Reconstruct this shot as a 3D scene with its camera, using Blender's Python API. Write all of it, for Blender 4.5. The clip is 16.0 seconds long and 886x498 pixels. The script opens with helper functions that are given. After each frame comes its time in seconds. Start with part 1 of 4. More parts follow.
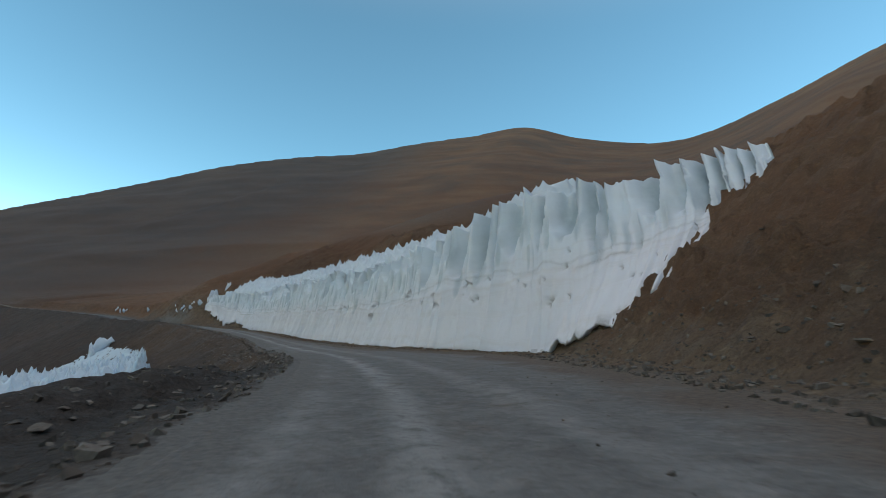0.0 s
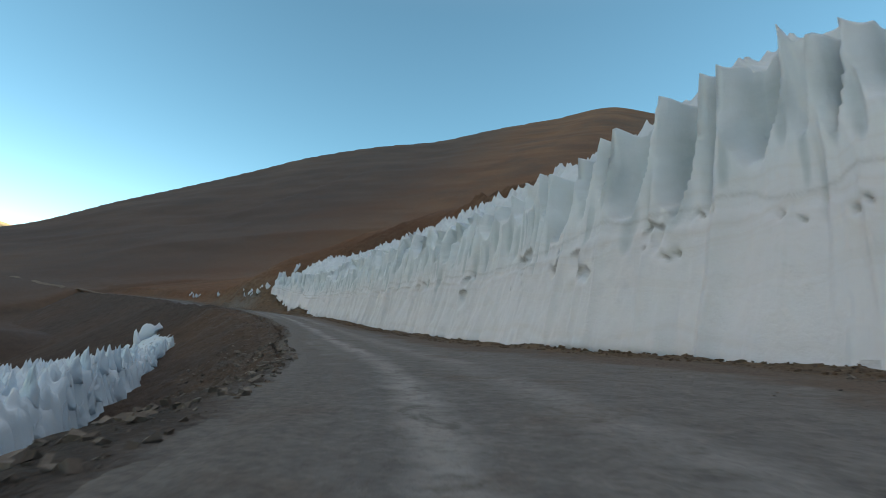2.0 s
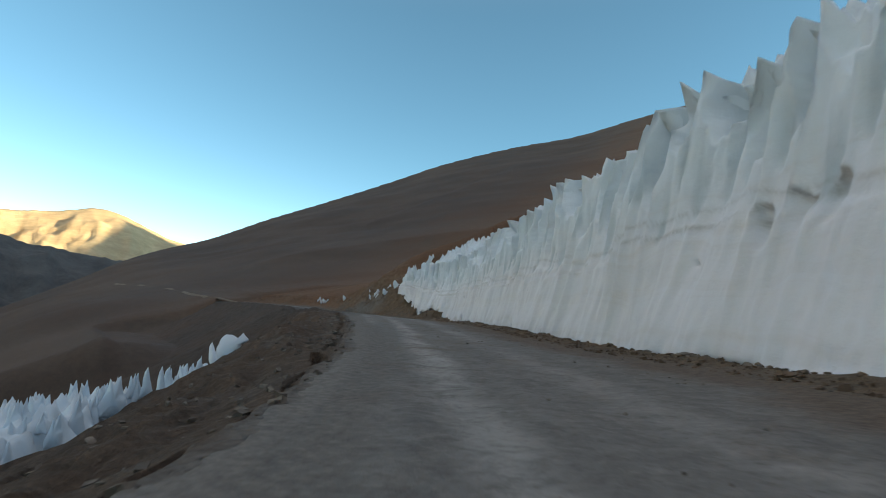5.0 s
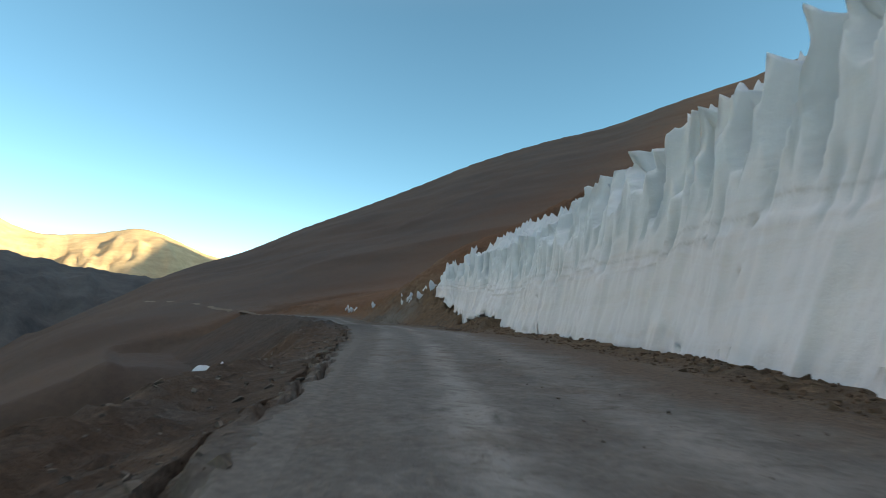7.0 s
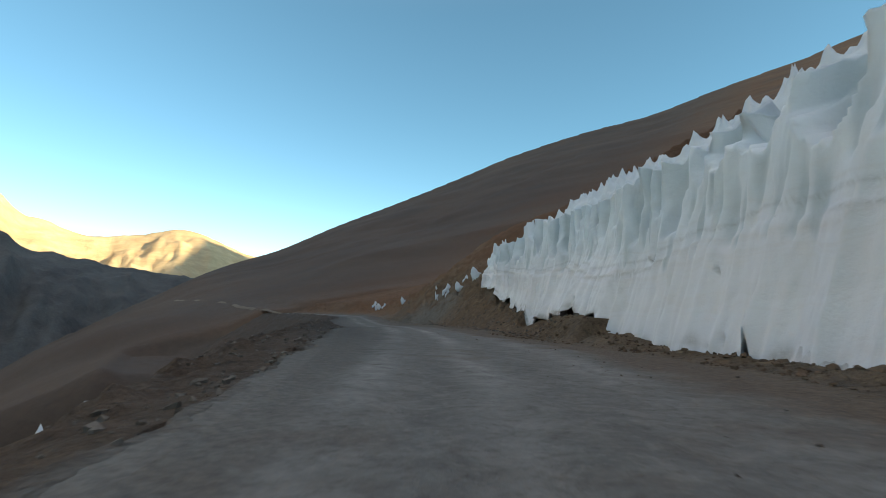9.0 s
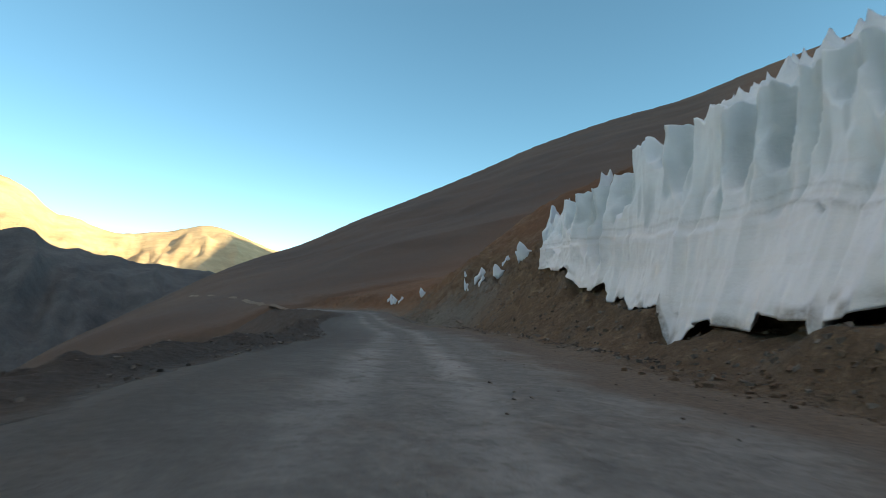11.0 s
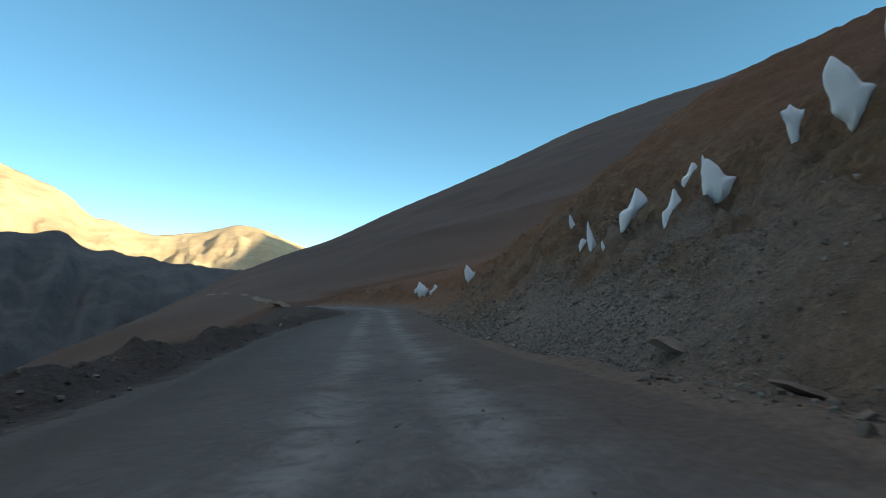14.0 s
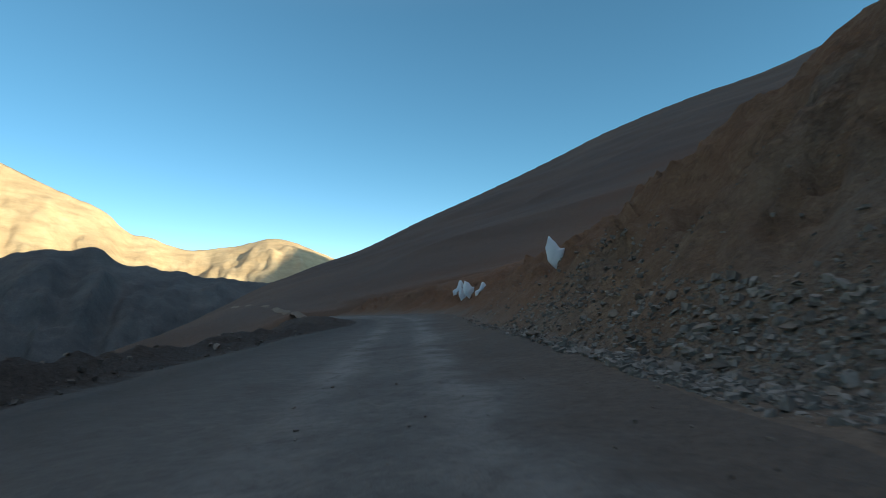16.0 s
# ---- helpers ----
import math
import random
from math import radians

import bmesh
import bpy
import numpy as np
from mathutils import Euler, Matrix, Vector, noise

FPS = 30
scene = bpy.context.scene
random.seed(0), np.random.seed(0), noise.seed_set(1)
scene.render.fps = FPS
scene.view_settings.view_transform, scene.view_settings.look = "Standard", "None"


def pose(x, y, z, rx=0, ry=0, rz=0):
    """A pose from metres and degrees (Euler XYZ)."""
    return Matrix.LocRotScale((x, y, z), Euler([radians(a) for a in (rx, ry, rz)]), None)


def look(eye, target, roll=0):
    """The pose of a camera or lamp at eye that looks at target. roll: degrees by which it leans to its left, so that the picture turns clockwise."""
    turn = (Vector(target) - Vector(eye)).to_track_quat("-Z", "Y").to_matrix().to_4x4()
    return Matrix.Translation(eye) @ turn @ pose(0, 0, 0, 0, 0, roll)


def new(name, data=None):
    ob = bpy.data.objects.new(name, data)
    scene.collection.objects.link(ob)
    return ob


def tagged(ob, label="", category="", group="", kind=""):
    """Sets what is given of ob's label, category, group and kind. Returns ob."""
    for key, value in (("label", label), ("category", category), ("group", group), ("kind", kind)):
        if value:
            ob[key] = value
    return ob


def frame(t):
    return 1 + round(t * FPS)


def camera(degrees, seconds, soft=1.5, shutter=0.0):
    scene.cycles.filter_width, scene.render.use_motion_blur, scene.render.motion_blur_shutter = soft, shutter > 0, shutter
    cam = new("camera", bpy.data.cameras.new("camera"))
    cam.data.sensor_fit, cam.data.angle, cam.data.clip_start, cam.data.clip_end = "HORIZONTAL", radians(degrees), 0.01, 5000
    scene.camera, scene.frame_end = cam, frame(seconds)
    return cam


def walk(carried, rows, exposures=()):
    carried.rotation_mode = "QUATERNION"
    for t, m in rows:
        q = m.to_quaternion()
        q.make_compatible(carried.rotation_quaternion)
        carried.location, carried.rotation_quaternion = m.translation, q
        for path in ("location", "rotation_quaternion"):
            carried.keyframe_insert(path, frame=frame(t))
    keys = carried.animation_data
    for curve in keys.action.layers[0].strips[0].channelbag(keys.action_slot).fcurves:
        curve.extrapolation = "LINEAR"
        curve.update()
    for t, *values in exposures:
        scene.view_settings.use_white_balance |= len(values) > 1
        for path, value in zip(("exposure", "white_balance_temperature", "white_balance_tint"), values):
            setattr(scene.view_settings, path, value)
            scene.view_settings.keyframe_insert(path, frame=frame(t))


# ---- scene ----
cam = camera(76.0, 16.0, soft=0.65, shutter=0.2)
PATH = [
    (0, (7.854, 9.550, 1.008), (6.752, 19.350, 2.662), 2.28),
    (0.5, (6.638, 15.242, 1.096), (5.201, 25.015, 2.652), 3.68),
    (1, (5.219, 20.831, 1.109), (3.408, 30.558, 2.563), 4.57),
    (1.5, (3.547, 26.207, 1.111), (1.269, 35.843, 2.512), 3.45),
    (2, (1.878, 31.549, 1.163), (-0.612, 41.131, 2.567), 2.90),
    (2.5, (-0.200, 37.352, 1.236), (-3.049, 46.845, 2.560), 4.36),
    (3, (-2.506, 43.082, 1.316), (-5.860, 52.414, 2.608), 3.63),
    (3.5, (-4.962, 48.481, 1.376), (-8.598, 57.715, 2.599), 2.21),
    (4, (-7.484, 53.518, 1.367), (-11.336, 62.665, 2.587), 3.27),
    (4.5, (-10.288, 57.974, 1.270), (-14.574, 66.899, 2.678), 4.74),
    (5, (-13.092, 62.281, 1.286), (-17.832, 70.974, 2.687), 2.19),
    (7.5, (-27.638, 84.053, 2.567), (-33.020, 92.361, 3.982), -0.47),
    (8, (-30.969, 88.567, 2.637), (-36.556, 96.746, 4.013), -0.57),
    (10.5, (-45.514, 108.902, 3.670), (-51.517, 116.773, 5.094), -0.73),
    (11, (-49.585, 113.631, 3.812), (-55.745, 121.402, 5.103), -1.08),
    (11.5, (-53.645, 118.213, 3.856), (-59.864, 125.909, 5.307), -1.26),
    (12, (-57.515, 122.605, 3.960), (-63.867, 130.187, 5.430), -0.66),
    (12.5, (-61.457, 126.905, 4.200), (-67.982, 134.347, 5.632), -1.66),
    (13, (-65.164, 130.892, 4.358), (-71.792, 138.270, 5.638), -2.93),
    (13.5, (-68.681, 134.566, 4.479), (-75.336, 141.950, 5.573), -3.82),
    (14, (-71.931, 138.095, 4.506), (-78.545, 145.496, 5.723), -2.21),
    (14.5, (-75.362, 141.561, 4.455), (-82.123, 148.822, 5.708), -1.14),
    (15, (-78.729, 144.699, 4.524), (-85.669, 151.785, 5.796), -1.42),
    (15.5, (-81.850, 147.726, 4.576), (-88.859, 154.725, 5.954), -2.99),
    (16, (-85.512, 150.755, 4.638), (-92.499, 157.767, 6.054), -3.11),
]
walk(cam, [(t, look(eye, target, roll)) for t, eye, target, roll in PATH],
     [(0.0, 1.38, 7150, 11), (1.5, 1.38, 7450, 12), (3.0, 1.33, 7500, 12), (4.5, 1.26, 7400, 12), (5.5, 1.36, 7450, 12), (8.0, 1.38, 7450, 12), (11.0, 1.36, 7350, 12), (12.0, 1.24, 7100, 11), (12.7, 1.06, 6450, 9), (13.5, 1.06, 6450, 9), (14.5, 1.22, 6800, 10), (15.5, 1.02, 6500, 9), (16.0, 0.82, 6300, 8)])

# ---- light: high-altitude evening, the near slopes in the shade of the mountain ----
SUN_YAW = 284.0        # direction towards the sun, degrees left of +y: behind the mountain
SUN_ELEV = 11.0
HAZE = 17.0
ZENITH_FILL = 1.45
world = bpy.data.worlds.new("sky")
scene.world = world
world.use_nodes = True
wn, wl = world.node_tree.nodes, world.node_tree.links
wn.clear()
sky = wn.new("ShaderNodeTexSky")
sky.sky_type = "NISHITA"
sky.sun_disc = False
sky.sun_elevation = radians(SUN_ELEV)
sky.sun_rotation = radians(360.0 - SUN_YAW)
sky.altitude = 4500.0
sky.air_density = 1.0
sky.dust_density = 0.6
sky.ozone_density = 2.0
tint = wn.new("ShaderNodeMix")
tint.data_type, tint.blend_type = "RGBA", "MULTIPLY"
tint.inputs[0].default_value = 1.0
tint.inputs[7].default_value = (0.66, 0.95, 0.80, 1.0)
wl.new(sky.outputs["Color"], tint.inputs[6])
# pale evening glow opposite the sun, fading upwards
wco = wn.new("ShaderNodeTexCoord")
wdot = wn.new("ShaderNodeVectorMath")
wdot.operation = "DOT_PRODUCT"
wdot.inputs[1].default_value = (-math.sin(radians(SUN_YAW)), math.cos(radians(SUN_YAW)), 0.0)
wl.new(wco.outputs["Generated"], wdot.inputs[0])
wsep = wn.new("ShaderNodeSeparateXYZ")
wl.new(wco.outputs["Generated"], wsep.inputs[0])


def world_range(value, lo, hi, a, b, kind="SMOOTHSTEP"):
    r = wn.new("ShaderNodeMapRange")
    r.interpolation_type = kind
    for key, number in (("From Min", lo), ("From Max", hi), ("To Min", a), ("To Max", b)):
        r.inputs[key].default_value = number
    wl.new(value, r.inputs["Value"])
    return r.outputs["Result"]


def world_math(op, a, b):
    m = wn.new("ShaderNodeMath")
    m.operation = op
    for k, v in enumerate((a, b)):
        if isinstance(v, float):
            m.inputs[k].default_value = v
        else:
            wl.new(v, m.inputs[k])
    return m.outputs[0]


up = world_range(wsep.outputs[2], -0.02, 0.98, 1.0, 0.0, "LINEAR")
low = world_math("POWER", up, 14.0)       # pale band above the horizon opposite the sun
zenith_fill = world_range(wsep.outputs[2], 0.50, 0.88, 0.0, 1.0)   # warm fill added to the unseen upper sky, brightens the ground
away = world_math("POWER", world_range(wdot.outputs["Value"], -1.0, 0.0, 1.0, 0.0, "LINEAR"), 1.6)
pale = world_math("MULTIPLY", low, world_math("ADD", away, 0.06))


def world_add(fac, base, color):
    m = wn.new("ShaderNodeMix")
    m.data_type, m.blend_type = "RGBA", "ADD"
    m.clamp_result = False
    wl.new(fac, m.inputs[0])
    wl.new(base, m.inputs[6])
    m.inputs[7].default_value = (*color, 1.0)
    return m.outputs[2]


sky_color = world_add(pale, tint.outputs[2], (HAZE, HAZE * 0.90, HAZE * 0.70))
sky_color = world_add(zenith_fill, sky_color, (ZENITH_FILL, ZENITH_FILL * 0.83, ZENITH_FILL * 0.70))
bg = wn.new("ShaderNodeBackground")
bg.inputs["Strength"].default_value = 0.165
wout = wn.new("ShaderNodeOutputWorld")
wl.new(sky_color, bg.inputs["Color"])
wl.new(bg.outputs["Background"], wout.inputs["Surface"])

sun = new("sun", bpy.data.lights.new("sun", "SUN"))
sun.data.energy = 5.0
sun.data.angle = radians(0.6)
sun.data.color = (1.0, 0.84, 0.56)
sa, se = radians(SUN_YAW), radians(SUN_ELEV)
to_sun = Vector((-math.sin(sa) * math.cos(se), math.cos(sa) * math.cos(se), math.sin(se)))
sun.matrix_world = look(to_sun * 100, (0, 0, 0))


# ---- materials ----
class Nodes:
    """A small wrapper for writing node materials."""

    def __init__(self, name, rough=0.9):
        self.mat = bpy.data.materials.new(name)
        self.mat.use_nodes = True
        self.n, self.l = self.mat.node_tree.nodes, self.mat.node_tree.links
        self.bsdf = self.n["Principled BSDF"]
        self.bsdf.inputs["Roughness"].default_value = rough
        self.bsdf.inputs["Specular IOR Level"].default_value = 0.2
        self.geo = self.n.new("ShaderNodeNewGeometry")
        self.pos = self.geo.outputs["Position"]

    def noise(self, scale, detail=5.0, rough=0.6, stretch=None, vector=None, distort=0.0):
        v = vector or self.pos
        if stretch:
            m = self.n.new("ShaderNodeMapping")
            m.inputs["Scale"].default_value = stretch
            self.l.new(v, m.inputs["Vector"])
            v = m.outputs["Vector"]
        t = self.n.new("ShaderNodeTexNoise")
        t.inputs["Scale"].default_value = scale
        t.inputs["Detail"].default_value = detail
        t.inputs["Roughness"].default_value = rough
        t.inputs["Distortion"].default_value = distort
        self.l.new(v, t.inputs["Vector"])
        return t.outputs["Fac"]

    def ramp(self, fac, lo, hi, clo=0.0, chi=1.0):
        r = self.n.new("ShaderNodeMapRange")
        for key, value in (("From Min", lo), ("From Max", hi), ("To Min", clo), ("To Max", chi)):
            r.inputs[key].default_value = value
        self.l.new(fac, r.inputs["Value"])
        return r.outputs["Result"]

    def math(self, op, a, b):
        m = self.n.new("ShaderNodeMath")
        m.operation = op
        for k, v in enumerate((a, b)):
            if isinstance(v, (int, float)):
                m.inputs[k].default_value = v
            else:
                self.l.new(v, m.inputs[k])
        return m.outputs[0]

    def mix(self, fac, a, b, mode="MIX"):
        m = self.n.new("ShaderNodeMix")
        m.data_type, m.blend_type = "RGBA", mode
        if isinstance(fac, (int, float)):
            m.inputs[0].default_value = fac
        else:
            self.l.new(fac, m.inputs[0])
        for k, v in ((6, a), (7, b)):
            if isinstance(v, tuple):
                m.inputs[k].default_value = (*v, 1.0)
            else:
                self.l.new(v, m.inputs[k])
        return m.outputs[2]

    def uv(self, name):
        u = self.n.new("ShaderNodeUVMap")
        u.uv_map = name
        s = self.n.new("ShaderNodeSeparateXYZ")
        self.l.new(u.outputs["UV"], s.inputs[0])
        return u.outputs["UV"], s.outputs[0], s.outputs[1]

    def random(self):
        return self.n.new("ShaderNodeObjectInfo").outputs["Random"]

    def island(self):
        return self.geo.outputs["Random Per Island"]

    def color(self, c):
        self.l.new(c, self.bsdf.inputs["Base Color"])
        return self

    def bump(self, *layers):
        """Layers of (height, distance)."""
        normal = None
        for height, distance in layers:
            b = self.n.new("ShaderNodeBump")
            b.inputs["Distance"].default_value = distance
            b.inputs["Strength"].default_value = 1.0
            self.l.new(height, b.inputs["Height"])
            if normal:
                self.l.new(normal, b.inputs["Normal"])
            normal = b.outputs["Normal"]
        self.l.new(normal, self.bsdf.inputs["Normal"])
        return self


def hill_material(name, dark, light, red, grit=1.0, far=1.0, broken=False, zone=""):
    """Bare mountain earth; far: how much coarser the grain is; broken: lumps, crevices and grey rubble of a cut bank;
    zone: how it passes into the open hillside (bank) or the gravel of the road (verge)."""
    m = Nodes(name, 0.95)
    big = m.noise(0.012, 4, 0.55)
    streak = m.noise(0.05, 5, 0.6, stretch=(1.0, 0.45, 0.25))
    band = m.noise(0.055, 4, 0.55, stretch=(0.16, 0.16, 0.9))
    mid = m.noise(0.6 / far, 7, 0.72)
    fine = m.noise(6.0 / far, 5, 0.75)

    def earth(dark, light, red):
        c = m.mix(m.ramp(big, 0.35, 0.65), dark, light)
        c = m.mix(m.ramp(streak, 0.40, 0.80, 0, 0.5), c, red)
        c = m.mix(m.ramp(band, 0.42, 0.66, 0, 0.5), c, tuple(v * 0.62 for v in red))
        c = m.mix(m.ramp(mid, 0.35, 0.75, 0.0, 0.45), c, tuple(v * 0.5 for v in dark))
        c = m.mix(m.ramp(fine, 0.52, 0.75, 0.0, 0.45), c, tuple(v * 1.5 for v in light))
        return m.mix(m.ramp(fine, 0.28, 0.44, 0.45, 0.0), c, tuple(v * 0.45 for v in dark))

    c = earth(dark, light, red)
    layers = [(mid, 0.25 * grit), (fine, 0.05 * grit)]
    if broken:
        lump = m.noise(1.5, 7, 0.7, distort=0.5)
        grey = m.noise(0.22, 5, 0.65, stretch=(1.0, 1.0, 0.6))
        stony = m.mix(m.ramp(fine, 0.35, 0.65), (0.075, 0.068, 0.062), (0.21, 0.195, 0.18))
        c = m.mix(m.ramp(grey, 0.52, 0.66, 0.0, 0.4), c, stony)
        # crevices darkened and lump tops lightened in colour, as shade and light on them
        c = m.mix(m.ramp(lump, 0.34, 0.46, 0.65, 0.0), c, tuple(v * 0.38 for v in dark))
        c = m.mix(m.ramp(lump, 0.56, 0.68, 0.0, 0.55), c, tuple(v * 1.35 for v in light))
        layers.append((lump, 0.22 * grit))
    if zone == "hill":
        # the spur over the valley is greyer and darker
        apart = m.n.new("ShaderNodeSeparateXYZ")
        m.l.new(m.pos, apart.inputs[0])
        west = m.math("ADD", m.math("MULTIPLY", apart.outputs[0], -1.0), m.ramp(big, 0.3, 0.7, -45.0, 45.0))
        c = m.mix(m.math("MAXIMUM", m.ramp(west, 135.0, 235.0), m.ramp(apart.outputs[2], 0.0, 6.5, 1.0, 0.0)), c, earth(*SPUR_EARTH))
    elif zone:
        _, along, _ = m.uv("track")
        _, across, _ = m.uv("across")
        ragged = m.ramp(m.noise(0.3, 5, 0.65), 0.3, 0.7, -0.16, 0.16)
        wide = m.math("ADD", across, ragged)
    if zone == "bank":
        # a fan of grey scree, and plain hillside above the cut and past its end
        fan = m.math("MULTIPLY", m.ramp(along, 158.0, 166.0), m.ramp(along, 173.0, 184.0, 1.0, 0.0))
        fan = m.math("MULTIPLY", fan, m.ramp(wide, 0.22, 0.40, 1.0, 0.0))
        chips = m.noise(11.0, 4, 0.8)
        c = m.mix(m.math("MULTIPLY", fan, 0.8), c, m.mix(m.ramp(chips, 0.35, 0.65), (0.115, 0.105, 0.095), (0.285, 0.264, 0.242)))
        past = m.math("MAXIMUM", m.ramp(wide, 0.52, 0.74), m.ramp(m.math("ADD", along, m.math("MULTIPLY", ragged, 60.0)), 178.0, 200.0))
        near = m.math("MULTIPLY", m.ramp(along, 30.0, 42.0, 1.0, 0.0), m.ramp(wide, 0.18, 0.42, 0.0, 0.8))
        c = m.mix(m.math("MAXIMUM", past, near), c, earth(*HILL_EARTH))
        layers[-1] = (m.math("MULTIPLY", lump, m.ramp(past, 0.0, 1.0, 1.0, 0.25)), 0.22 * grit)
        # its foot passes into the gravel
        gravel = m.noise(7.0, 5, 0.75)
        low = m.ramp(m.math("ADD", across, m.math("MULTIPLY", ragged, 0.3)), 0.03, 0.12, 1.0, 0.0)
        c = m.mix(low, c, m.mix(m.ramp(gravel, 0.3, 0.7), (0.074, 0.056, 0.044), (0.165, 0.124, 0.095)))
        layers = [(m.math("MULTIPLY", h, m.ramp(low, 0.0, 1.0, 1.0, 0.2)), k) for h, k in layers]
    if zone == "verge":
        grit_noise = m.noise(7.0, 5, 0.75)
        trodden = m.ramp(wide, 0.64, 0.90)
        layers = [(m.math("MULTIPLY", h, m.ramp(trodden, 0.0, 1.0, 1.0, 0.12)), k) for h, k in layers]
        c = m.mix(trodden, c, m.mix(m.ramp(grit_noise, 0.3, 0.7), (0.092, 0.083, 0.075), (0.185, 0.168, 0.152)))
        # verge darker at both ends of the drive
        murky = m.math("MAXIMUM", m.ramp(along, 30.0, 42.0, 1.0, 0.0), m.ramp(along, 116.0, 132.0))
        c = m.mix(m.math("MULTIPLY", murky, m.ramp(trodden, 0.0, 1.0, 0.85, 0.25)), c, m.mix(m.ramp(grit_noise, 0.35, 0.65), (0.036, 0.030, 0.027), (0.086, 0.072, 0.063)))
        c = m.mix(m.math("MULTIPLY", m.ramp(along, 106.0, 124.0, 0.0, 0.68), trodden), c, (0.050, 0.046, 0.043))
        c = m.mix(m.ramp(wide, 0.10, 0.34, 1.0, 0.0), c, earth(*SPUR_EARTH))
    m.color(c).bump(*layers)
    return m.mat


def road_material():
    m = Nodes("gravel_road", 0.9)
    _, u, v = m.uv("track")          # u along the road, v across it in metres
    _, share, _ = m.uv("across")     # 0 at one edge of the road, 1 at the other
    n1 = m.noise(0.35, 5, 0.65)
    n2 = m.noise(2.2, 6, 0.7)
    n3 = m.noise(22.0, 3, 0.7)
    comb = m.n.new("ShaderNodeCombineXYZ")
    m.l.new(m.math("MULTIPLY", u, 0.035), comb.inputs[0])
    m.l.new(m.math("ADD", v, m.ramp(n1, 0.2, 0.8, -0.35, 0.35)), comb.inputs[1])
    lanes = m.noise(0.85, 4, 0.55, vector=comb.outputs[0])
    patch = m.noise(1.3, 7, 0.72, stretch=(1.0, 1.0, 1.0), distort=0.9)
    c = m.mix(m.ramp(n2, 0.3, 0.7), (0.110, 0.103, 0.096), (0.176, 0.166, 0.156))
    wheel = None
    for at, half, strong in ((-1.05, 0.42, 1.0), (0.95, 0.38, 1.0), (3.3, 0.5, 0.55)):
        off = m.math("ABSOLUTE", m.math("SUBTRACT", m.math("ADD", v, m.ramp(n1, 0.2, 0.8, -0.4, 0.4)), at), 0.0)
        band = m.ramp(off, half * 0.3, half * 1.5, strong, 0.0)
        wheel = band if wheel is None else m.math("MAXIMUM", wheel, band)
    worn = m.math("MULTIPLY", m.math("MULTIPLY", wheel, m.ramp(m.noise(0.09, 3, 0.6), 0.34, 0.54, 0.35, 1.0)), m.ramp(patch, 0.36, 0.58, 0.2, 1.0))
    c = m.mix(worn, c, (0.310, 0.298, 0.282))
    c = m.mix(m.ramp(lanes, 0.48, 0.70, 0, 0.25), c, (0.230, 0.214, 0.195))
    c = m.mix(m.ramp(patch, 0.54, 0.64, 0, 0.45), c, (0.243, 0.224, 0.205))
    c = m.mix(m.ramp(patch, 0.30, 0.45, 0.5, 0.0), c, (0.083, 0.072, 0.063))
    n4 = m.noise(7.0, 5, 0.75)
    c = m.mix(m.ramp(n4, 0.30, 0.48, 0.55, 0.0), c, (0.080, 0.068, 0.058))
    c = m.mix(m.ramp(n4, 0.55, 0.72, 0.0, 0.4), c, (0.300, 0.280, 0.255))
    c = m.mix(m.ramp(n3, 0.6, 0.8, 0, 0.45), c, (0.282, 0.262, 0.243))
    ragged = m.ramp(n1, 0.3, 0.7, -0.4, 0.4)
    left = m.ramp(m.math("ADD", m.ramp(share, 0.0, 0.16, 1.5, 0.0), ragged), 0.2, 0.9, 0.0, 1.0)
    c = m.mix(left, c, m.mix(m.ramp(n4, 0.3, 0.7), (0.092, 0.083, 0.075), (0.185, 0.168, 0.152)))
    right = m.ramp(m.math("ADD", m.ramp(share, 0.70, 1.0), ragged), 0.1, 0.62, 0.0, 1.0)
    c = m.mix(right, c, m.mix(m.ramp(n4, 0.3, 0.7), (0.074, 0.056, 0.044), (0.165, 0.124, 0.095)))
    # unevenly darker from s 128 on
    dark_far = m.math("MULTIPLY", m.ramp(u, 128.0, 168.0), m.ramp(n1, 0.25, 0.7, 0.2, 0.62))
    c = m.mix(dark_far, c, (0.062, 0.060, 0.058))
    # darker along the left side past s 106
    dark_left = m.math("MULTIPLY", m.ramp(m.math("ADD", share, m.math("MULTIPLY", ragged, 0.25)), 0.05, 0.42, 0.7, 0.0), m.ramp(u, 106.0, 124.0))
    c = m.mix(dark_left, c, (0.050, 0.046, 0.043))
    m.color(c).bump((n2, 0.07), (n4, 0.03), (n3, 0.02), (patch, 0.06))
    return m.mat


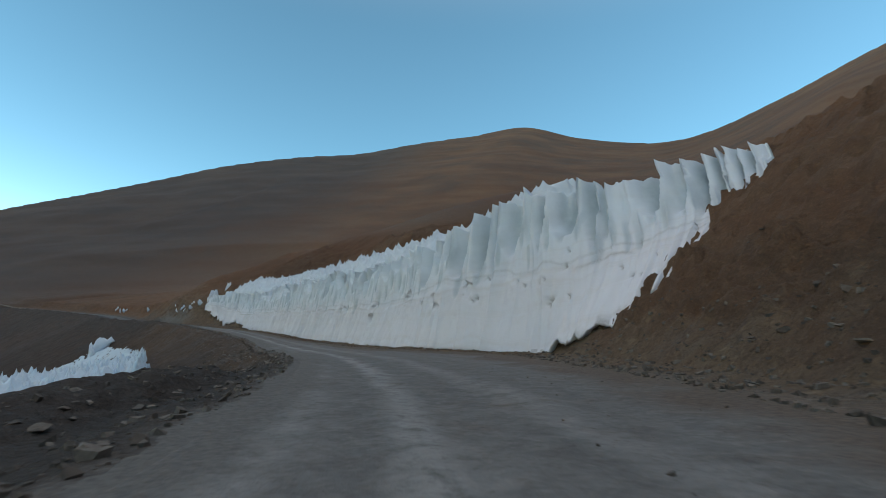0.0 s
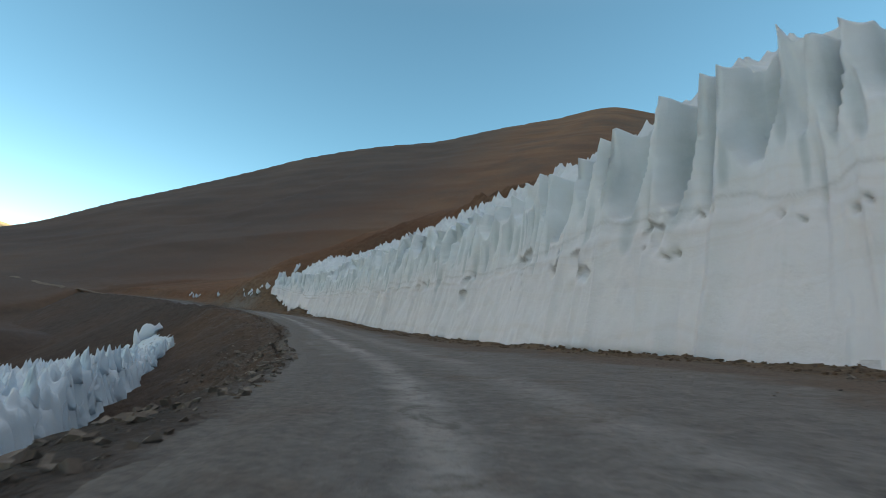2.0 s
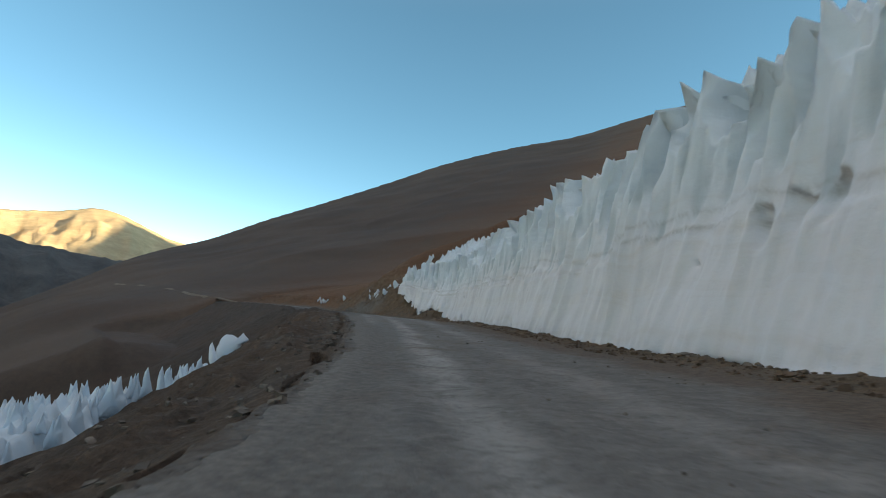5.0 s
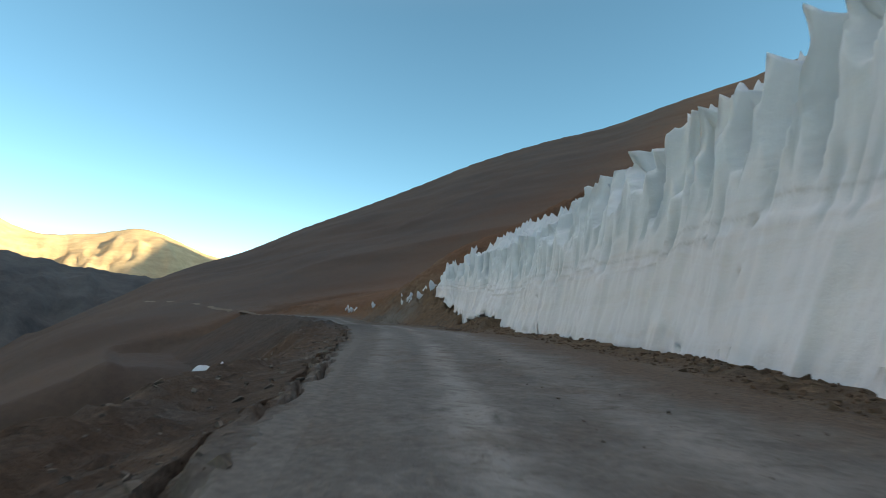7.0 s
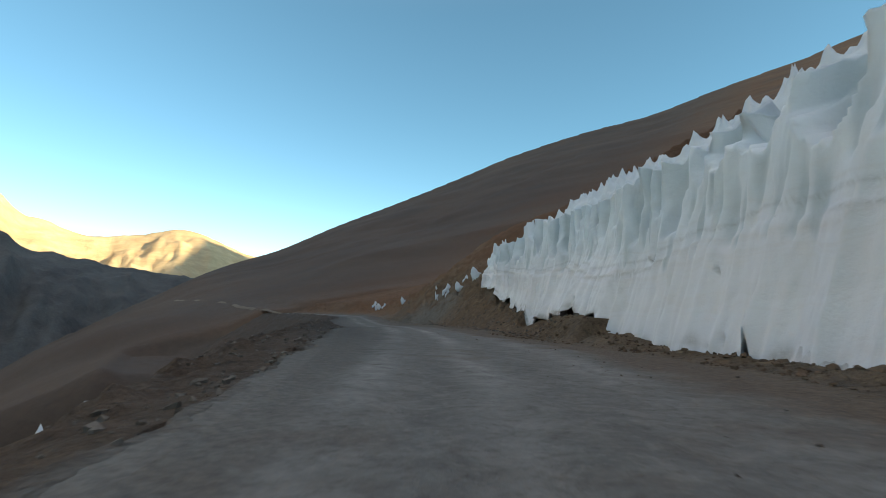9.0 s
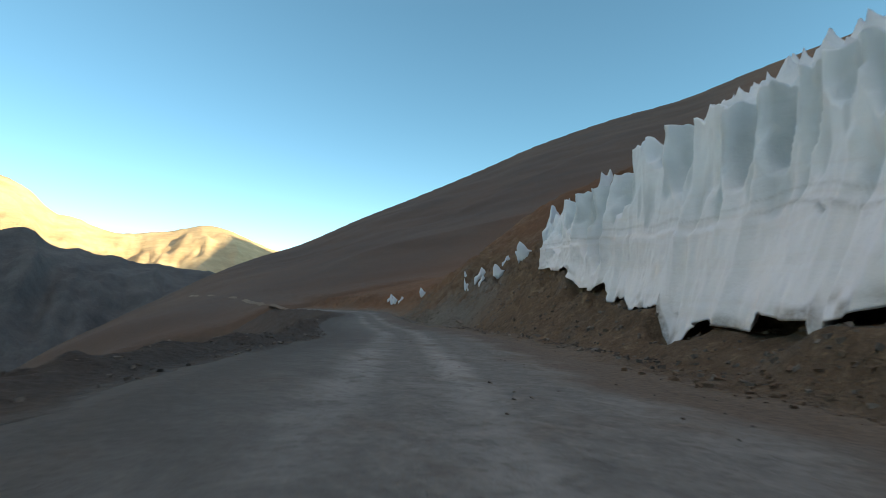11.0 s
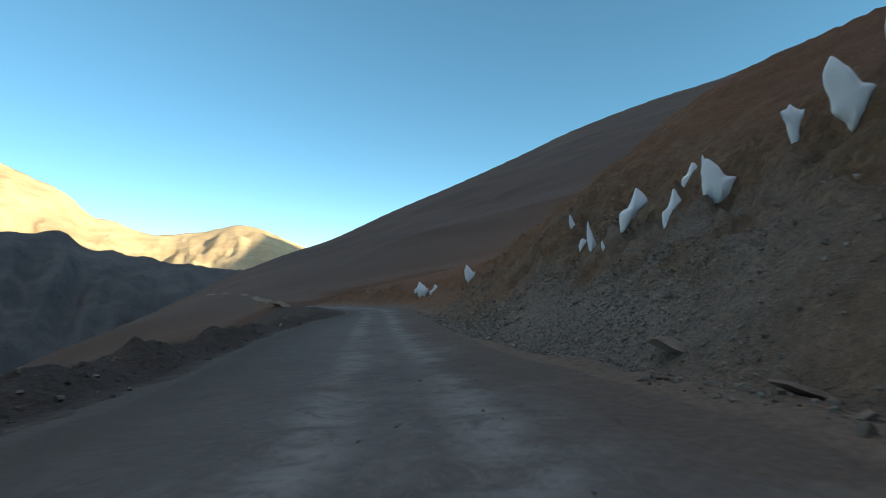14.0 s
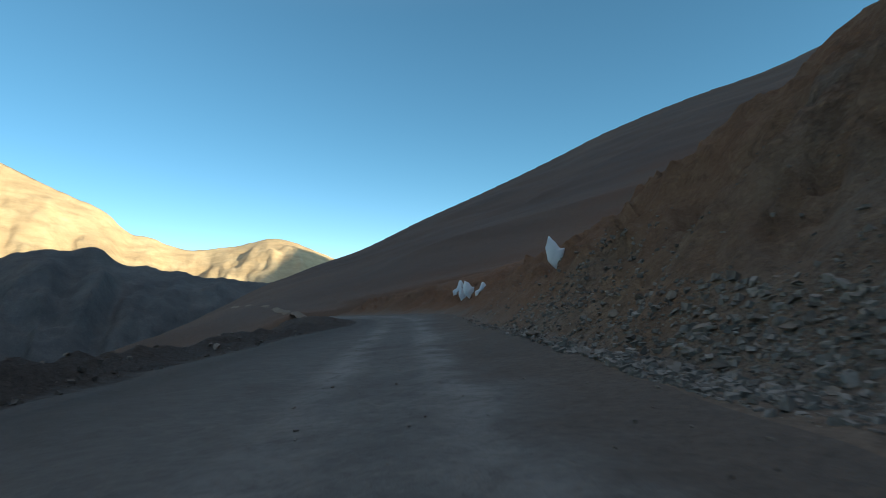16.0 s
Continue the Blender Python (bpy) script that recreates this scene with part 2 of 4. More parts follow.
def snow_material(name="snow", tint=(0.695, 0.725, 0.77)):
    m = Nodes(name, 0.65)
    _, u, v = m.uv("face")           # u along the face, v height share from foot to crest
    n1 = m.noise(0.7, 5, 0.6)
    n2 = m.noise(5.0, 5, 0.65)
    drip = m.noise(1.6, 4, 0.6, stretch=(1.0, 1.0, 0.12))
    layer = m.math("ADD", v, m.ramp(m.noise(0.22, 3, 0.5), 0.2, 0.8, -0.07, 0.07))
    wave = m.n.new("ShaderNodeTexNoise")
    wave.noise_dimensions = "1D"
    wave.inputs["Scale"].default_value = 16.0
    wave.inputs["Detail"].default_value = 3.0
    m.l.new(layer, wave.inputs["W"])
    c = m.mix(m.ramp(v, 0.45, 0.75), (0.685, 0.660, 0.690), tint)
    c = m.mix(m.math("MULTIPLY", m.ramp(wave.outputs["Fac"], 0.50, 0.74, 0, 0.32), m.ramp(v, 0.55, 0.85, 1.0, 0.15)), c, (0.56, 0.49, 0.455))
    c = m.mix(m.math("MULTIPLY", m.ramp(n1, 0.56, 0.8, 0, 0.35), m.ramp(v, 0.3, 0.8, 1.0, 0.2)), c, (0.54, 0.49, 0.43))
    c = m.mix(m.ramp(drip, 0.55, 0.8, 0, 0.22), c, (0.60, 0.62, 0.63))
    # hollows of the face painted greyer, to deepen the shade in them
    _, dirt, shaded = m.uv("dirt")
    c = m.mix(m.math("MULTIPLY", shaded, m.ramp(n1, 0.3, 0.7, 0.55, 1.0)), c, (0.37, 0.425, 0.46))
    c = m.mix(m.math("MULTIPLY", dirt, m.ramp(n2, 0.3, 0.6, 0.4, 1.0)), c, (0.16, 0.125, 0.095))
    m.color(c).bump((n1, 0.06), (drip, 0.035), (n2, 0.02), (m.noise(14.0, 4, 0.7), 0.012))
    m.bsdf.inputs["Subsurface Weight"].default_value = 0.0
    m.bsdf.inputs["Specular IOR Level"].default_value = 0.35
    return m.mat


def rock_material(name, a, b):
    m = Nodes(name, 0.9)
    n1, n2 = m.noise(3.0, 6, 0.7), m.noise(18.0, 4, 0.7)
    c = m.mix(m.random(), a, b)
    c = m.mix(m.ramp(n1, 0.35, 0.7, 0, 0.7), c, tuple(0.6 * v for v in a))
    c = m.mix(m.ramp(n2, 0.55, 0.75, 0, 0.4), c, tuple(1.3 * v for v in b))
    m.color(c).bump((n1, 0.06), (n2, 0.015))
    return m.mat


def rubble_material(name, a, b):
    m = Nodes(name, 0.92)
    n1 = m.noise(9.0, 5, 0.7)
    c = m.mix(m.island(), a, b)
    c = m.mix(m.ramp(n1, 0.4, 0.75, 0, 0.6), c, tuple(0.55 * v for v in a))
    m.color(c).bump((n1, 0.02))
    return m.mat


HILL_EARTH = ((0.100, 0.068, 0.049), (0.194, 0.107, 0.059), (0.175, 0.069, 0.033))
SPUR_EARTH = ((0.068, 0.055, 0.049), (0.112, 0.080, 0.062), (0.104, 0.058, 0.039))
MAT_HILL = hill_material("brown_scree_hill", *HILL_EARTH, zone="hill")
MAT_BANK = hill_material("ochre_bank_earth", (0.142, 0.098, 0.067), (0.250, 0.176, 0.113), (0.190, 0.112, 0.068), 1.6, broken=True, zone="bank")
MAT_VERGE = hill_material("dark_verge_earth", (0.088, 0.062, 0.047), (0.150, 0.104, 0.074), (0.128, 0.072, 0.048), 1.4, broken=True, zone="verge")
# range kept pale and ridge dark, so their colours carry sun and shade
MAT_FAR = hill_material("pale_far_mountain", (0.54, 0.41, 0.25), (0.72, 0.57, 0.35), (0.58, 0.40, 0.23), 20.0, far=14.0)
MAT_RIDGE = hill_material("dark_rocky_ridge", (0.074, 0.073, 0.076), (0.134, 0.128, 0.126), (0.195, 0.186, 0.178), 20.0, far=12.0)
MAT_TRACE = hill_material("pale_track_gravel", (0.14, 0.112, 0.088), (0.21, 0.172, 0.135), (0.16, 0.115, 0.08))
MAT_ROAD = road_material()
MAT_SNOW = snow_material()
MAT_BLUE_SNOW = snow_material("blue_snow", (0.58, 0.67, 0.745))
MAT_ROCK = rock_material("grey_brown_rock", (0.12, 0.094, 0.076), (0.25, 0.208, 0.175))
MAT_SCREE = rubble_material("grey_scree", (0.120, 0.106, 0.093), (0.265, 0.238, 0.212))
MAT_RUBBLE = rubble_material("loose_rubble", (0.085, 0.068, 0.056), (0.21, 0.175, 0.148))
MAT_CLOD = rubble_material("earth_clods", (0.095, 0.06, 0.04), (0.165, 0.11, 0.075))


# ---- numeric helpers ----
def hash2(ix, iy, seed):
    h = (ix.astype(np.int64) * 374761393 + iy.astype(np.int64) * 668265263 + seed * 974711) & 0x7FFFFFFF
    h = ((h ^ (h >> 13)) * 1274126177) & 0x7FFFFFFF
    return ((h ^ (h >> 16)) & 0xFFFFFF) / float(0xFFFFFF)


def vnoise(x, y, seed=0):
    """Smooth value noise in -1..1."""
    x, y = np.asarray(x, float), np.asarray(y, float)
    ix, iy = np.floor(x), np.floor(y)
    fx, fy = x - ix, y - iy
    fx, fy = fx * fx * fx * (fx * (fx * 6 - 15) + 10), fy * fy * fy * (fy * (fy * 6 - 15) + 10)
    a, b = hash2(ix, iy, seed), hash2(ix + 1, iy, seed)
    c, d = hash2(ix, iy + 1, seed), hash2(ix + 1, iy + 1, seed)
    return 2 * ((a * (1 - fx) + b * fx) * (1 - fy) + (c * (1 - fx) + d * fx) * fy) - 1


def fbm(x, y, octaves=4, seed=0, gain=0.5):
    total, amp, f = 0.0, 1.0, 1.0
    for k in range(octaves):
        total = total + amp * vnoise(x * f + 13.7 * k, y * f - 7.1 * k, seed + k)
        amp, f = amp * gain, f * 2.03
    return total


def smooth(x, lo, hi):
    t = np.clip((np.asarray(x, float) - lo) / (hi - lo), 0, 1)
    return t * t * (3 - 2 * t)


def table(pairs):
    """A function that runs smoothly through (x, value) pairs."""
    xs, ys = np.array([p[0] for p in pairs], float), np.array([p[1] for p in pairs], float)
    slopes = np.gradient(ys, xs)

    def at(x):
        x = np.clip(np.asarray(x, float), xs[0], xs[-1])
        k = np.clip(np.searchsorted(xs, x) - 1, 0, len(xs) - 2)
        h = xs[k + 1] - xs[k]
        t = (x - xs[k]) / h
        return ((1 + 2 * t) * (1 - t) ** 2 * ys[k] + t * (1 - t) ** 2 * h * slopes[k]
                + t * t * (3 - 2 * t) * ys[k + 1] + t * t * (t - 1) * h * slopes[k + 1])
    return at


# ---- the plan: a centreline with distance s along it and d across it (right is positive) ----
LINE = [(-50, 13.3, -40.2), (-25, 10.8, -15.3), (0, 7.5, 9.5), (20, 2.5, 28.8), (40, -4.8, 47.3), (60, -14.7, 64.6), (80, -25.9, 81.2), (100, -37.4, 97.6), (120, -49.6, 113.4), (140, -62.9, 128.3), (160, -76.8, 142.7), (180, -91.9, 155.8), (193.9, -102.3, 164.9), (207.5, -112.5, 173.8), (218.6, -121.5, 180.3), (229.7, -131, 186), (256.6, -155, 198), (285.1, -180, 211.5), (315.9, -207, 226), (345, -233, 239), (376.9, -262, 252), (414.2, -296, 267), (443.1, -320, 283), (474.1, -335, 310), (524.5, -340, 360), (601, -335, 440)]
line_x, line_y = table([(s, x) for s, x, y in LINE]), table([(s, y) for s, x, y in LINE])
CS = np.arange(-50, 600, 0.5)
CX, CY = line_x(CS), line_y(CS)
TX, TY = np.gradient(CX), np.gradient(CY)
TL = np.hypot(TX, TY)
TX, TY = TX / TL, TY / TL


def world_xy(s, d):
    x, y = np.interp(s, CS, CX), np.interp(s, CS, CY)
    tx, ty = np.interp(s, CS, TX), np.interp(s, CS, TY)
    return x + d * ty, y - d * tx


def plan_sd(x, y):
    """s and d of places in the world."""
    x, y = np.asarray(x, float).ravel(), np.asarray(y, float).ravel()
    out = np.zeros((2, len(x)))
    for a in range(0, len(x), 4000):
        px, py = x[a:a + 4000, None], y[a:a + 4000, None]
        k = ((px - CX) ** 2 + (py - CY) ** 2).argmin(1)
        vx, vy = px[:, 0] - CX[k], py[:, 0] - CY[k]
        out[0, a:a + 4000] = CS[k] + np.clip(vx * TX[k] + vy * TY[k], -0.5, 0.5)
        dist = np.hypot(vx, vy)
        out[1, a:a + 4000] = dist * np.sign(vx * TY[k] - vy * TX[k])
    return out


road_z = table([(-50, -0.6), (0, -0.25), (30, 0.0), (57, 0.1), (83, 1.25), (100, 1.85), (114, 2.35), (138, 2.95), (158, 3.2),
                (172, 3.4), (190, 4.2), (208, 5.3), (240, 6.6), (284, 8.2), (326, 9.9), (370, 12.8), (414, 16.3), (600, 24.0)])
left_edge = table([(-50, -3.5), (0, -2.6), (20, -2.4), (45, -2.0), (60, -1.95), (64, -1.55), (70, -1.25), (77, -1.25), (88, -1.95), (94, -2.35), (101, -2.6), (110, -3.1), (120, -3.9), (132, -4.5), (150, -4.4), (160, -5.1),
                   (172, -5.8), (185, -6.2), (193, -5.8), (200, -4.8), (208, -3.2), (216, -2.9), (240, -2.8), (400, -2.8)])
heap_h = table([(-50, 0.0), (112, 0.0), (122, 0.15), (130, 0.35), (140, 0.5), (152, 0.55), (160, 0.7), (168, 0.8), (180, 0.75), (190, 0.6), (200, 0.5), (212, 0.4), (225, 0.45), (290, 0.45), (400, 0.4)])
toe = table([(-50, 8.0), (0, 9.8), (15, 12.2), (30, 14.6), (36, 15.4), (45, 12.3), (55, 9.9), (62, 9.4), (68, 9.45), (74, 9.4), (82, 9.1), (100, 9.0), (124, 9.0),
             (128, 8.4), (132, 7.7), (138, 7.0), (145, 6.7), (151, 6.0), (157, 5.3), (161, 5.0), (170, 4.4), (180, 4.3), (192, 4.1), (205, 3.9), (220, 3.7), (400, 3.6)])
toe_z = table([(-50, 0.1), (0, 0.2), (20, 0.45), (36, 0.6), (45, 0.54), (55, 0.50), (67, 0.62), (80, 0.80), (95, 1.44), (106, 1.78), (115, 1.93), (130, 2.22),
               (139, 2.6), (150, 3.0), (160, 3.3), (172, 3.55), (190, 4.35), (208, 5.45), (240, 6.75), (284, 8.35), (326, 10.05), (370, 12.95), (414, 16.45), (600, 24.1)])
berm = table([(-50, 2.5), (30, 3.0), (60, 2.4), (125, 2.4), (145, 1.6), (165, 1.0), (400, 0.8)])
bank_m = table([(-50, 0.95), (30, 1.0), (120, 0.95), (128, 0.6), (138, 0.5), (144, 0.75), (150, 0.9), (160, 1.0), (167, 0.80), (173, 0.80), (180, 0.86), (187, 0.80), (197, 0.70), (218, 0.45), (245, 0.40), (400, 0.36)])
upper_m = table([(-50, 0.90), (24, 0.88), (50, 0.50), (130, 0.48), (158, 0.60), (172, 0.60), (184, 0.64), (190, 0.54), (196, 0.38), (215, 0.34), (260, 0.24), (400, 0.2)])


# the snow wall's foot, and its lower edge where it hangs over the bank at its far end
foot_d = table([(14, 29.0), (20, 24.2), (26, 19.6), (31, 16.9), (36, 15.3), (45, 12.2), (55, 9.7), (61, 9.2), (67, 9.25), (73, 9.2), (80, 8.9), (106, 8.8), (130, 9.0), (145, 9.0), (156, 9.2), (162, 10.2)])
HANG = [(124.5, 1.85), (125.2, 1.9), (125.4, 3.3), (125.8, 3.65), (126.8, 3.6), (127.1, 3.4), (127.2, 2.35), (127.35, 2.4), (127.5, 3.4), (127.9, 3.6), (128.7, 4.3), (129.2, 4.05),
        (130.6, 3.75), (131.3, 3.65), (131.5, 2.85), (131.7, 2.9), (131.9, 3.7), (132.7, 3.7), (133.8, 3.9), (134.4, 3.4), (135.5, 3.6), (136.2, 3.75), (137.6, 3.35), (138.3, 2.75),
        (138.75, 2.7), (138.9, 3.3), (139.2, 4.35), (140.4, 4.3), (142.0, 4.25), (143.1, 4.7), (144.7, 4.7), (145.5, 5.55), (147.5, 5.3), (148.9, 5.5), (149.7, 5.95), (150.6, 6.6)]
HANG += [(151.3, 6.9), (152.2, 6.7), (153.8, 7.0), (155.6, 7.1)]
hang_far = lambda w: np.interp(w, [a for a, b in HANG], [b for a, b in HANG])


def section(s, d):
    """Height of the ground over the plan near the road."""
    x, y = world_xy(s, d)
    z0, le, to, be = road_z(s), left_edge(s), toe(s), berm(s)
    re = to - be
    rough = fbm(x * 0.9, y * 0.9, 3, 5)
    # carriageway: falls or rises evenly to the foot of the bank, slightly rutted
    z = z0 + (toe_z(s) - z0) * np.clip(d / to, -0.35, 1.0) + 0.03 * fbm(s * 0.25, d * 1.1, 3, 2)
    # rubble pushed up along the foot
    z = z + (0.11 + 0.05 * rough) * np.exp(-((d - to + 0.9) / 0.55) ** 2) + 0.06 * rough * smooth(d, re - 0.3, re + 0.8)
    u = np.maximum(d - to - 2.2 * smooth(s, 38, 44) * (1 - smooth(s, 116, 124)), 0.0)
    m1, m2 = bank_m(s), upper_m(s)
    knee = 12.0 - 4.0 * smooth(s, 165, 178)
    rise = np.where(u < knee, m1 * u, knee * m1 + m2 * (u - knee))
    cap = 150 + 160 * (1 - smooth(s, 15, 50))
    rise = cap * (1 - np.exp(-rise / cap))
    gully = fbm(s * 0.22, d * 0.06, 4, 21)
    z = z + rise + smooth(u, 0.3, 4) * (0.55 * gully + 0.38 * rough + 0.22 * fbm(x * 2.6, y * 2.6, 3, 9)) * (1 + 0.02 * np.minimum(u, 20)) * (1 - 0.85 * smooth(u, 25, 60)) * (1 - 0.75 * smooth(u, 5, 11) * smooth(s, 158, 170))
    # a rounded shoulder of the hill above the scree
    z = z + 2.4 * np.exp(-((s - 186) / 7.0) ** 2 - ((d - 21) / 9.0) ** 2)
    # broken earth of the cut: lumps and small steps
    lump = np.abs(vnoise(x * 0.75, y * 0.75, 51)) + 0.6 * np.abs(vnoise(x * 1.7 + z * 0.8, y * 1.7, 52)) + 0.35 * np.abs(vnoise(x * 3.9, y * 3.9 + z, 53))
    z = z + smooth(u, 0.4, 2.5) * (1 - smooth(u, 9, 15)) * (smooth(s, 128, 140) * (1 - smooth(s, 168, 215)) + 1.1 * (1 - smooth(s, 34, 40))) * 0.75 * (lump - 0.7) * (0.55 + 0.45 * vnoise(s * 0.15, u * 0.2, 54))
    # the bank melts back below the hanging edge of the snow
    over = foot_d(s)
    lip = np.minimum(hang_far(s - 0.3), hang_far(s + 0.3)) - 0.15
    z = z - np.maximum(z - lip, 0) * smooth(d, over - 1.15, over - 0.45) * (1 - smooth(d, over + 1.4, over + 2.6)) * smooth(s, 125.5, 128) * (1 - smooth(s, 153, 155))
    mound = np.interp(s, (118, 121, 124.1, 124.6, 125.1, 125.6, 128, 131, 133), (1.85, 2.35, 2.7, 1.95, 1.95, 3.45, 3.6, 3.55, 3.25)) + 0.1 * rough
    z = z + np.maximum(mound - z, 0) * smooth(d, over - 2.2, over - 0.8) * smooth(s, 118, 120) * (1 - smooth(s, 131, 134))
    # valley side: a slumped ragged edge, a shoulder, then the fall of the slope
    loose = 1 - smooth(s, 44, 56) * (1 - smooth(s, 108, 122))
    edge = le + (0.20 + 0.15 * loose) * fbm(s * (0.9 - 0.5 * loose), s * 0.0, 4, 31)
    e = edge - d
    v = np.maximum(e, 0.0)
    w = 6.0 - 5.0 * smooth(s, 20, 30) + 2.7 * smooth(s, 68, 92) - 2.0 * np.exp(-((s - 105) / 8.0) ** 2) - 0.4 * smooth(s, 112, 130) + 0.35 * vnoise(s * 0.12, 0 * s, 8)
    slump = (0.16 + 0.10 * vnoise(s * 0.15, s * 0 + 3, 4)) * smooth(s, 38, 55) * (1 - smooth(s, 112, 128))
    gap = 0.085 + 0.045 * vnoise(s * 0.9, s * 0, 9)
    crack = 0.75 * np.exp(-((e - 0.10 - 0.25 * (1 - smooth(s, 86, 98))) / gap) ** 4) * smooth(s, 46, 58) * (1 - smooth(s, 114, 122))
    crack = crack + 0.5 * np.exp(-((e + 0.22) / (0.8 * gap)) ** 4) * smooth(s, 84, 88) * (1 - smooth(s, 95, 98))
    heap = heap_h(s) * np.exp(-((v - 1.5) / 0.95) ** 2) * (0.9 + 0.25 * vnoise(s * 0.35, 0 * s, 33)) + 0.12 * np.exp(-((v - 4.0) / 1.4) ** 2) * (1 - smooth(s, 18, 28))
    fall = 170 * (1 - np.exp(-np.maximum(v - w, 0) * (0.58 - 0.10 * smooth(s, 50, 58) * (1 - smooth(s, 70, 80)) + 0.17 * smooth(s, 80, 100) * (1 - smooth(s, 124, 138))) / 170))
    z = z - slump * smooth(v, 0.0, 0.12) - crack + heap * (1 + 0.12 * rough) - (0.06 + 0.02 * smooth(s, 60, 95)) * np.minimum(v, w) - fall
    z = z + smooth(v, 0.3, 2.5) * (0.16 * rough + 0.10 * fbm(x * 2.8, y * 2.8, 2, 14)) * (1 + 0.02 * v)
    return z


# the mountain behind: skyline by direction (degrees left of +y) from a place on the road
HX, HY, HZ = -55.0, 120.0, 3.9
# right of -45 degrees it is unseen, kept high to block the sun
sky_el = table([(-180, 8), (-150, 14), (-120, 20), (-95, 25), (-70, 27.0), (-45, 26.9), (-38, 25.4), (-31, 23.3), (-21.6, 20.9), (-11, 21.9), (-4.5, 23.3), (0.4, 22.6), (7.5, 21.6),
                (14.3, 20.15), (20.6, 19.3), (25.7, 18.2), (30.6, 16.75), (31.5, 16.4), (38.5, 13.8), (46.6, 10.7), (53.3, 7.8), (57, 6.6), (60.4, 5.2), (64, 3.2),
                (72, -1.0), (80, -6), (95, -13), (130, -16), (180, -10)])
sky_r = table([(-180, 700), (-95, 900), (-45, 1000), (-17, 1250), (1.9, 1240), (14, 1150), (31, 1000), (46, 830), (57, 700), (64, 600), (80, 450), (95, 400), (180, 500)])
sky_r0 = table([(-180, 150), (-60, 160), (0, 170), (30, 170), (45, 150), (60, 165), (70, 110), (80, 70), (95, 60), (130, 70), (180, 90)])


def mountain(x, y):
    dx, dy = x - HX, y - HY
    r, az = np.hypot(dx, dy), np.degrees(np.arctan2(-dx, dy))
    el, big, r0 = sky_el(az), sky_r(az), sky_r0(az)
    top = big * np.tan(np.radians(el))
    f = (r - r0) / (big - r0)
    up = np.where(f < 1, np.where(f > 0, f, f * 0.5 * np.sign(top)), 1 - (f - 1) * 1.6 * np.sign(top))
    up = np.where((top < 0) & (f < 0), 0.0, up)
    z = HZ + top * up
    # a further peak behind the crest, out of sight, that keeps the summit in shade
    z = np.maximum(z, 735 - 0.75 * np.hypot(x - 900, (y - 1555) * 0.8))
    relief = fbm(x * 0.006, y * 0.006, 3, 40) * 3.5 + fbm(x * 0.03, y * 0.03, 3, 44) * 0.7
    return z + relief * smooth(f, 0.05, 0.4) * (1 - 0.85 * smooth(f, 0.75, 1.0))


def ground(x, y):
    """Height of the open ground anywhere."""
    shape = np.shape(x)
    x, y = np.ravel(x), np.ravel(y)
    s, d = plan_sd(x, y)
    near, far = section(s, d), mountain(x, y)
    wide = np.maximum(smooth(np.abs(d), 14, 45), smooth(s, 268, 305))
    far = far - 60 * (1 - smooth(s, 175, 235)) * smooth(-d, 5, 20) - 0.22 * np.clip(-d - 12, 0, 40) * (1 - smooth(s, 300, 360))
    soft = np.where(d > 0, 6.0 + 16.0 * smooth(d, 50, 140), 6.0)
    high = np.maximum(near, far)
    blend = high + soft * np.log1p(np.exp(-np.abs(near - far) / soft)) * 0.6
    z = near * (1 - wide) + blend * wide
    return z.reshape(shape)


# ---- mesh helpers ----
def grid_mesh(name, px, py, pz, uv=None, uv_name="face", closed=False, flip=False):
    """One smooth mesh from arrays of places, rows by columns."""
    rows, cols = px.shape
    mesh = bpy.data.meshes.new(name)
    verts = np.stack([px, py, pz], -1).reshape(-1, 3)
    i = np.arange((rows - 1) * (cols - 1))
    a = (i // (cols - 1)) * cols + i % (cols - 1)
    quads = np.stack([a, a + 1, a + cols + 1, a + cols], 1)
    if flip:
        quads = quads[:, ::-1]
    n = len(quads)
    mesh.vertices.add(len(verts))
    mesh.vertices.foreach_set("co", verts.ravel())
    mesh.loops.add(n * 4)
    mesh.loops.foreach_set("vertex_index", quads.ravel())
    mesh.polygons.add(n)
    mesh.polygons.foreach_set("loop_start", np.arange(n) * 4)
    mesh.polygons.foreach_set("loop_total", np.full(n, 4))
    mesh.polygons.foreach_set("use_smooth", np.ones(n, bool))
    mesh.update(calc_edges=True)
    if uv is not None:
        layer = mesh.uv_layers.new(name=uv_name)
        flat = np.stack([uv[0].ravel(), uv[1].ravel()], -1)
        layer.data.foreach_set("uv", flat[quads.ravel()].ravel())
    return mesh


def sheet(name, s, d, material, label, uv_name="track"):
    """A piece of the setting over a grid of the plan."""
    x, y = world_xy(s, d)
    mesh = grid_mesh(name, x, y, section(s, d), (s, d), uv_name)
    mesh.materials.append(material)
    layer = mesh.uv_layers.new(name="across")
    index = np.zeros(len(mesh.loops), int)
    mesh.loops.foreach_get("vertex_index", index)
    flat = np.repeat(np.linspace(0, 1, s.shape[1])[None], s.shape[0], 0).ravel()
    layer.data.foreach_set("uv", np.stack([flat, 0 * flat], -1)[index].ravel())
    ob = new(name, mesh)
    return tagged(ob, label, name.split("_")[0], kind="structure")


def part(name, mesh, material, parent, label=""):
    ob = new(name, mesh)
    if not mesh.materials:
        mesh.materials.append(material)
    ob.parent = parent
    return tagged(ob, label) if label else ob


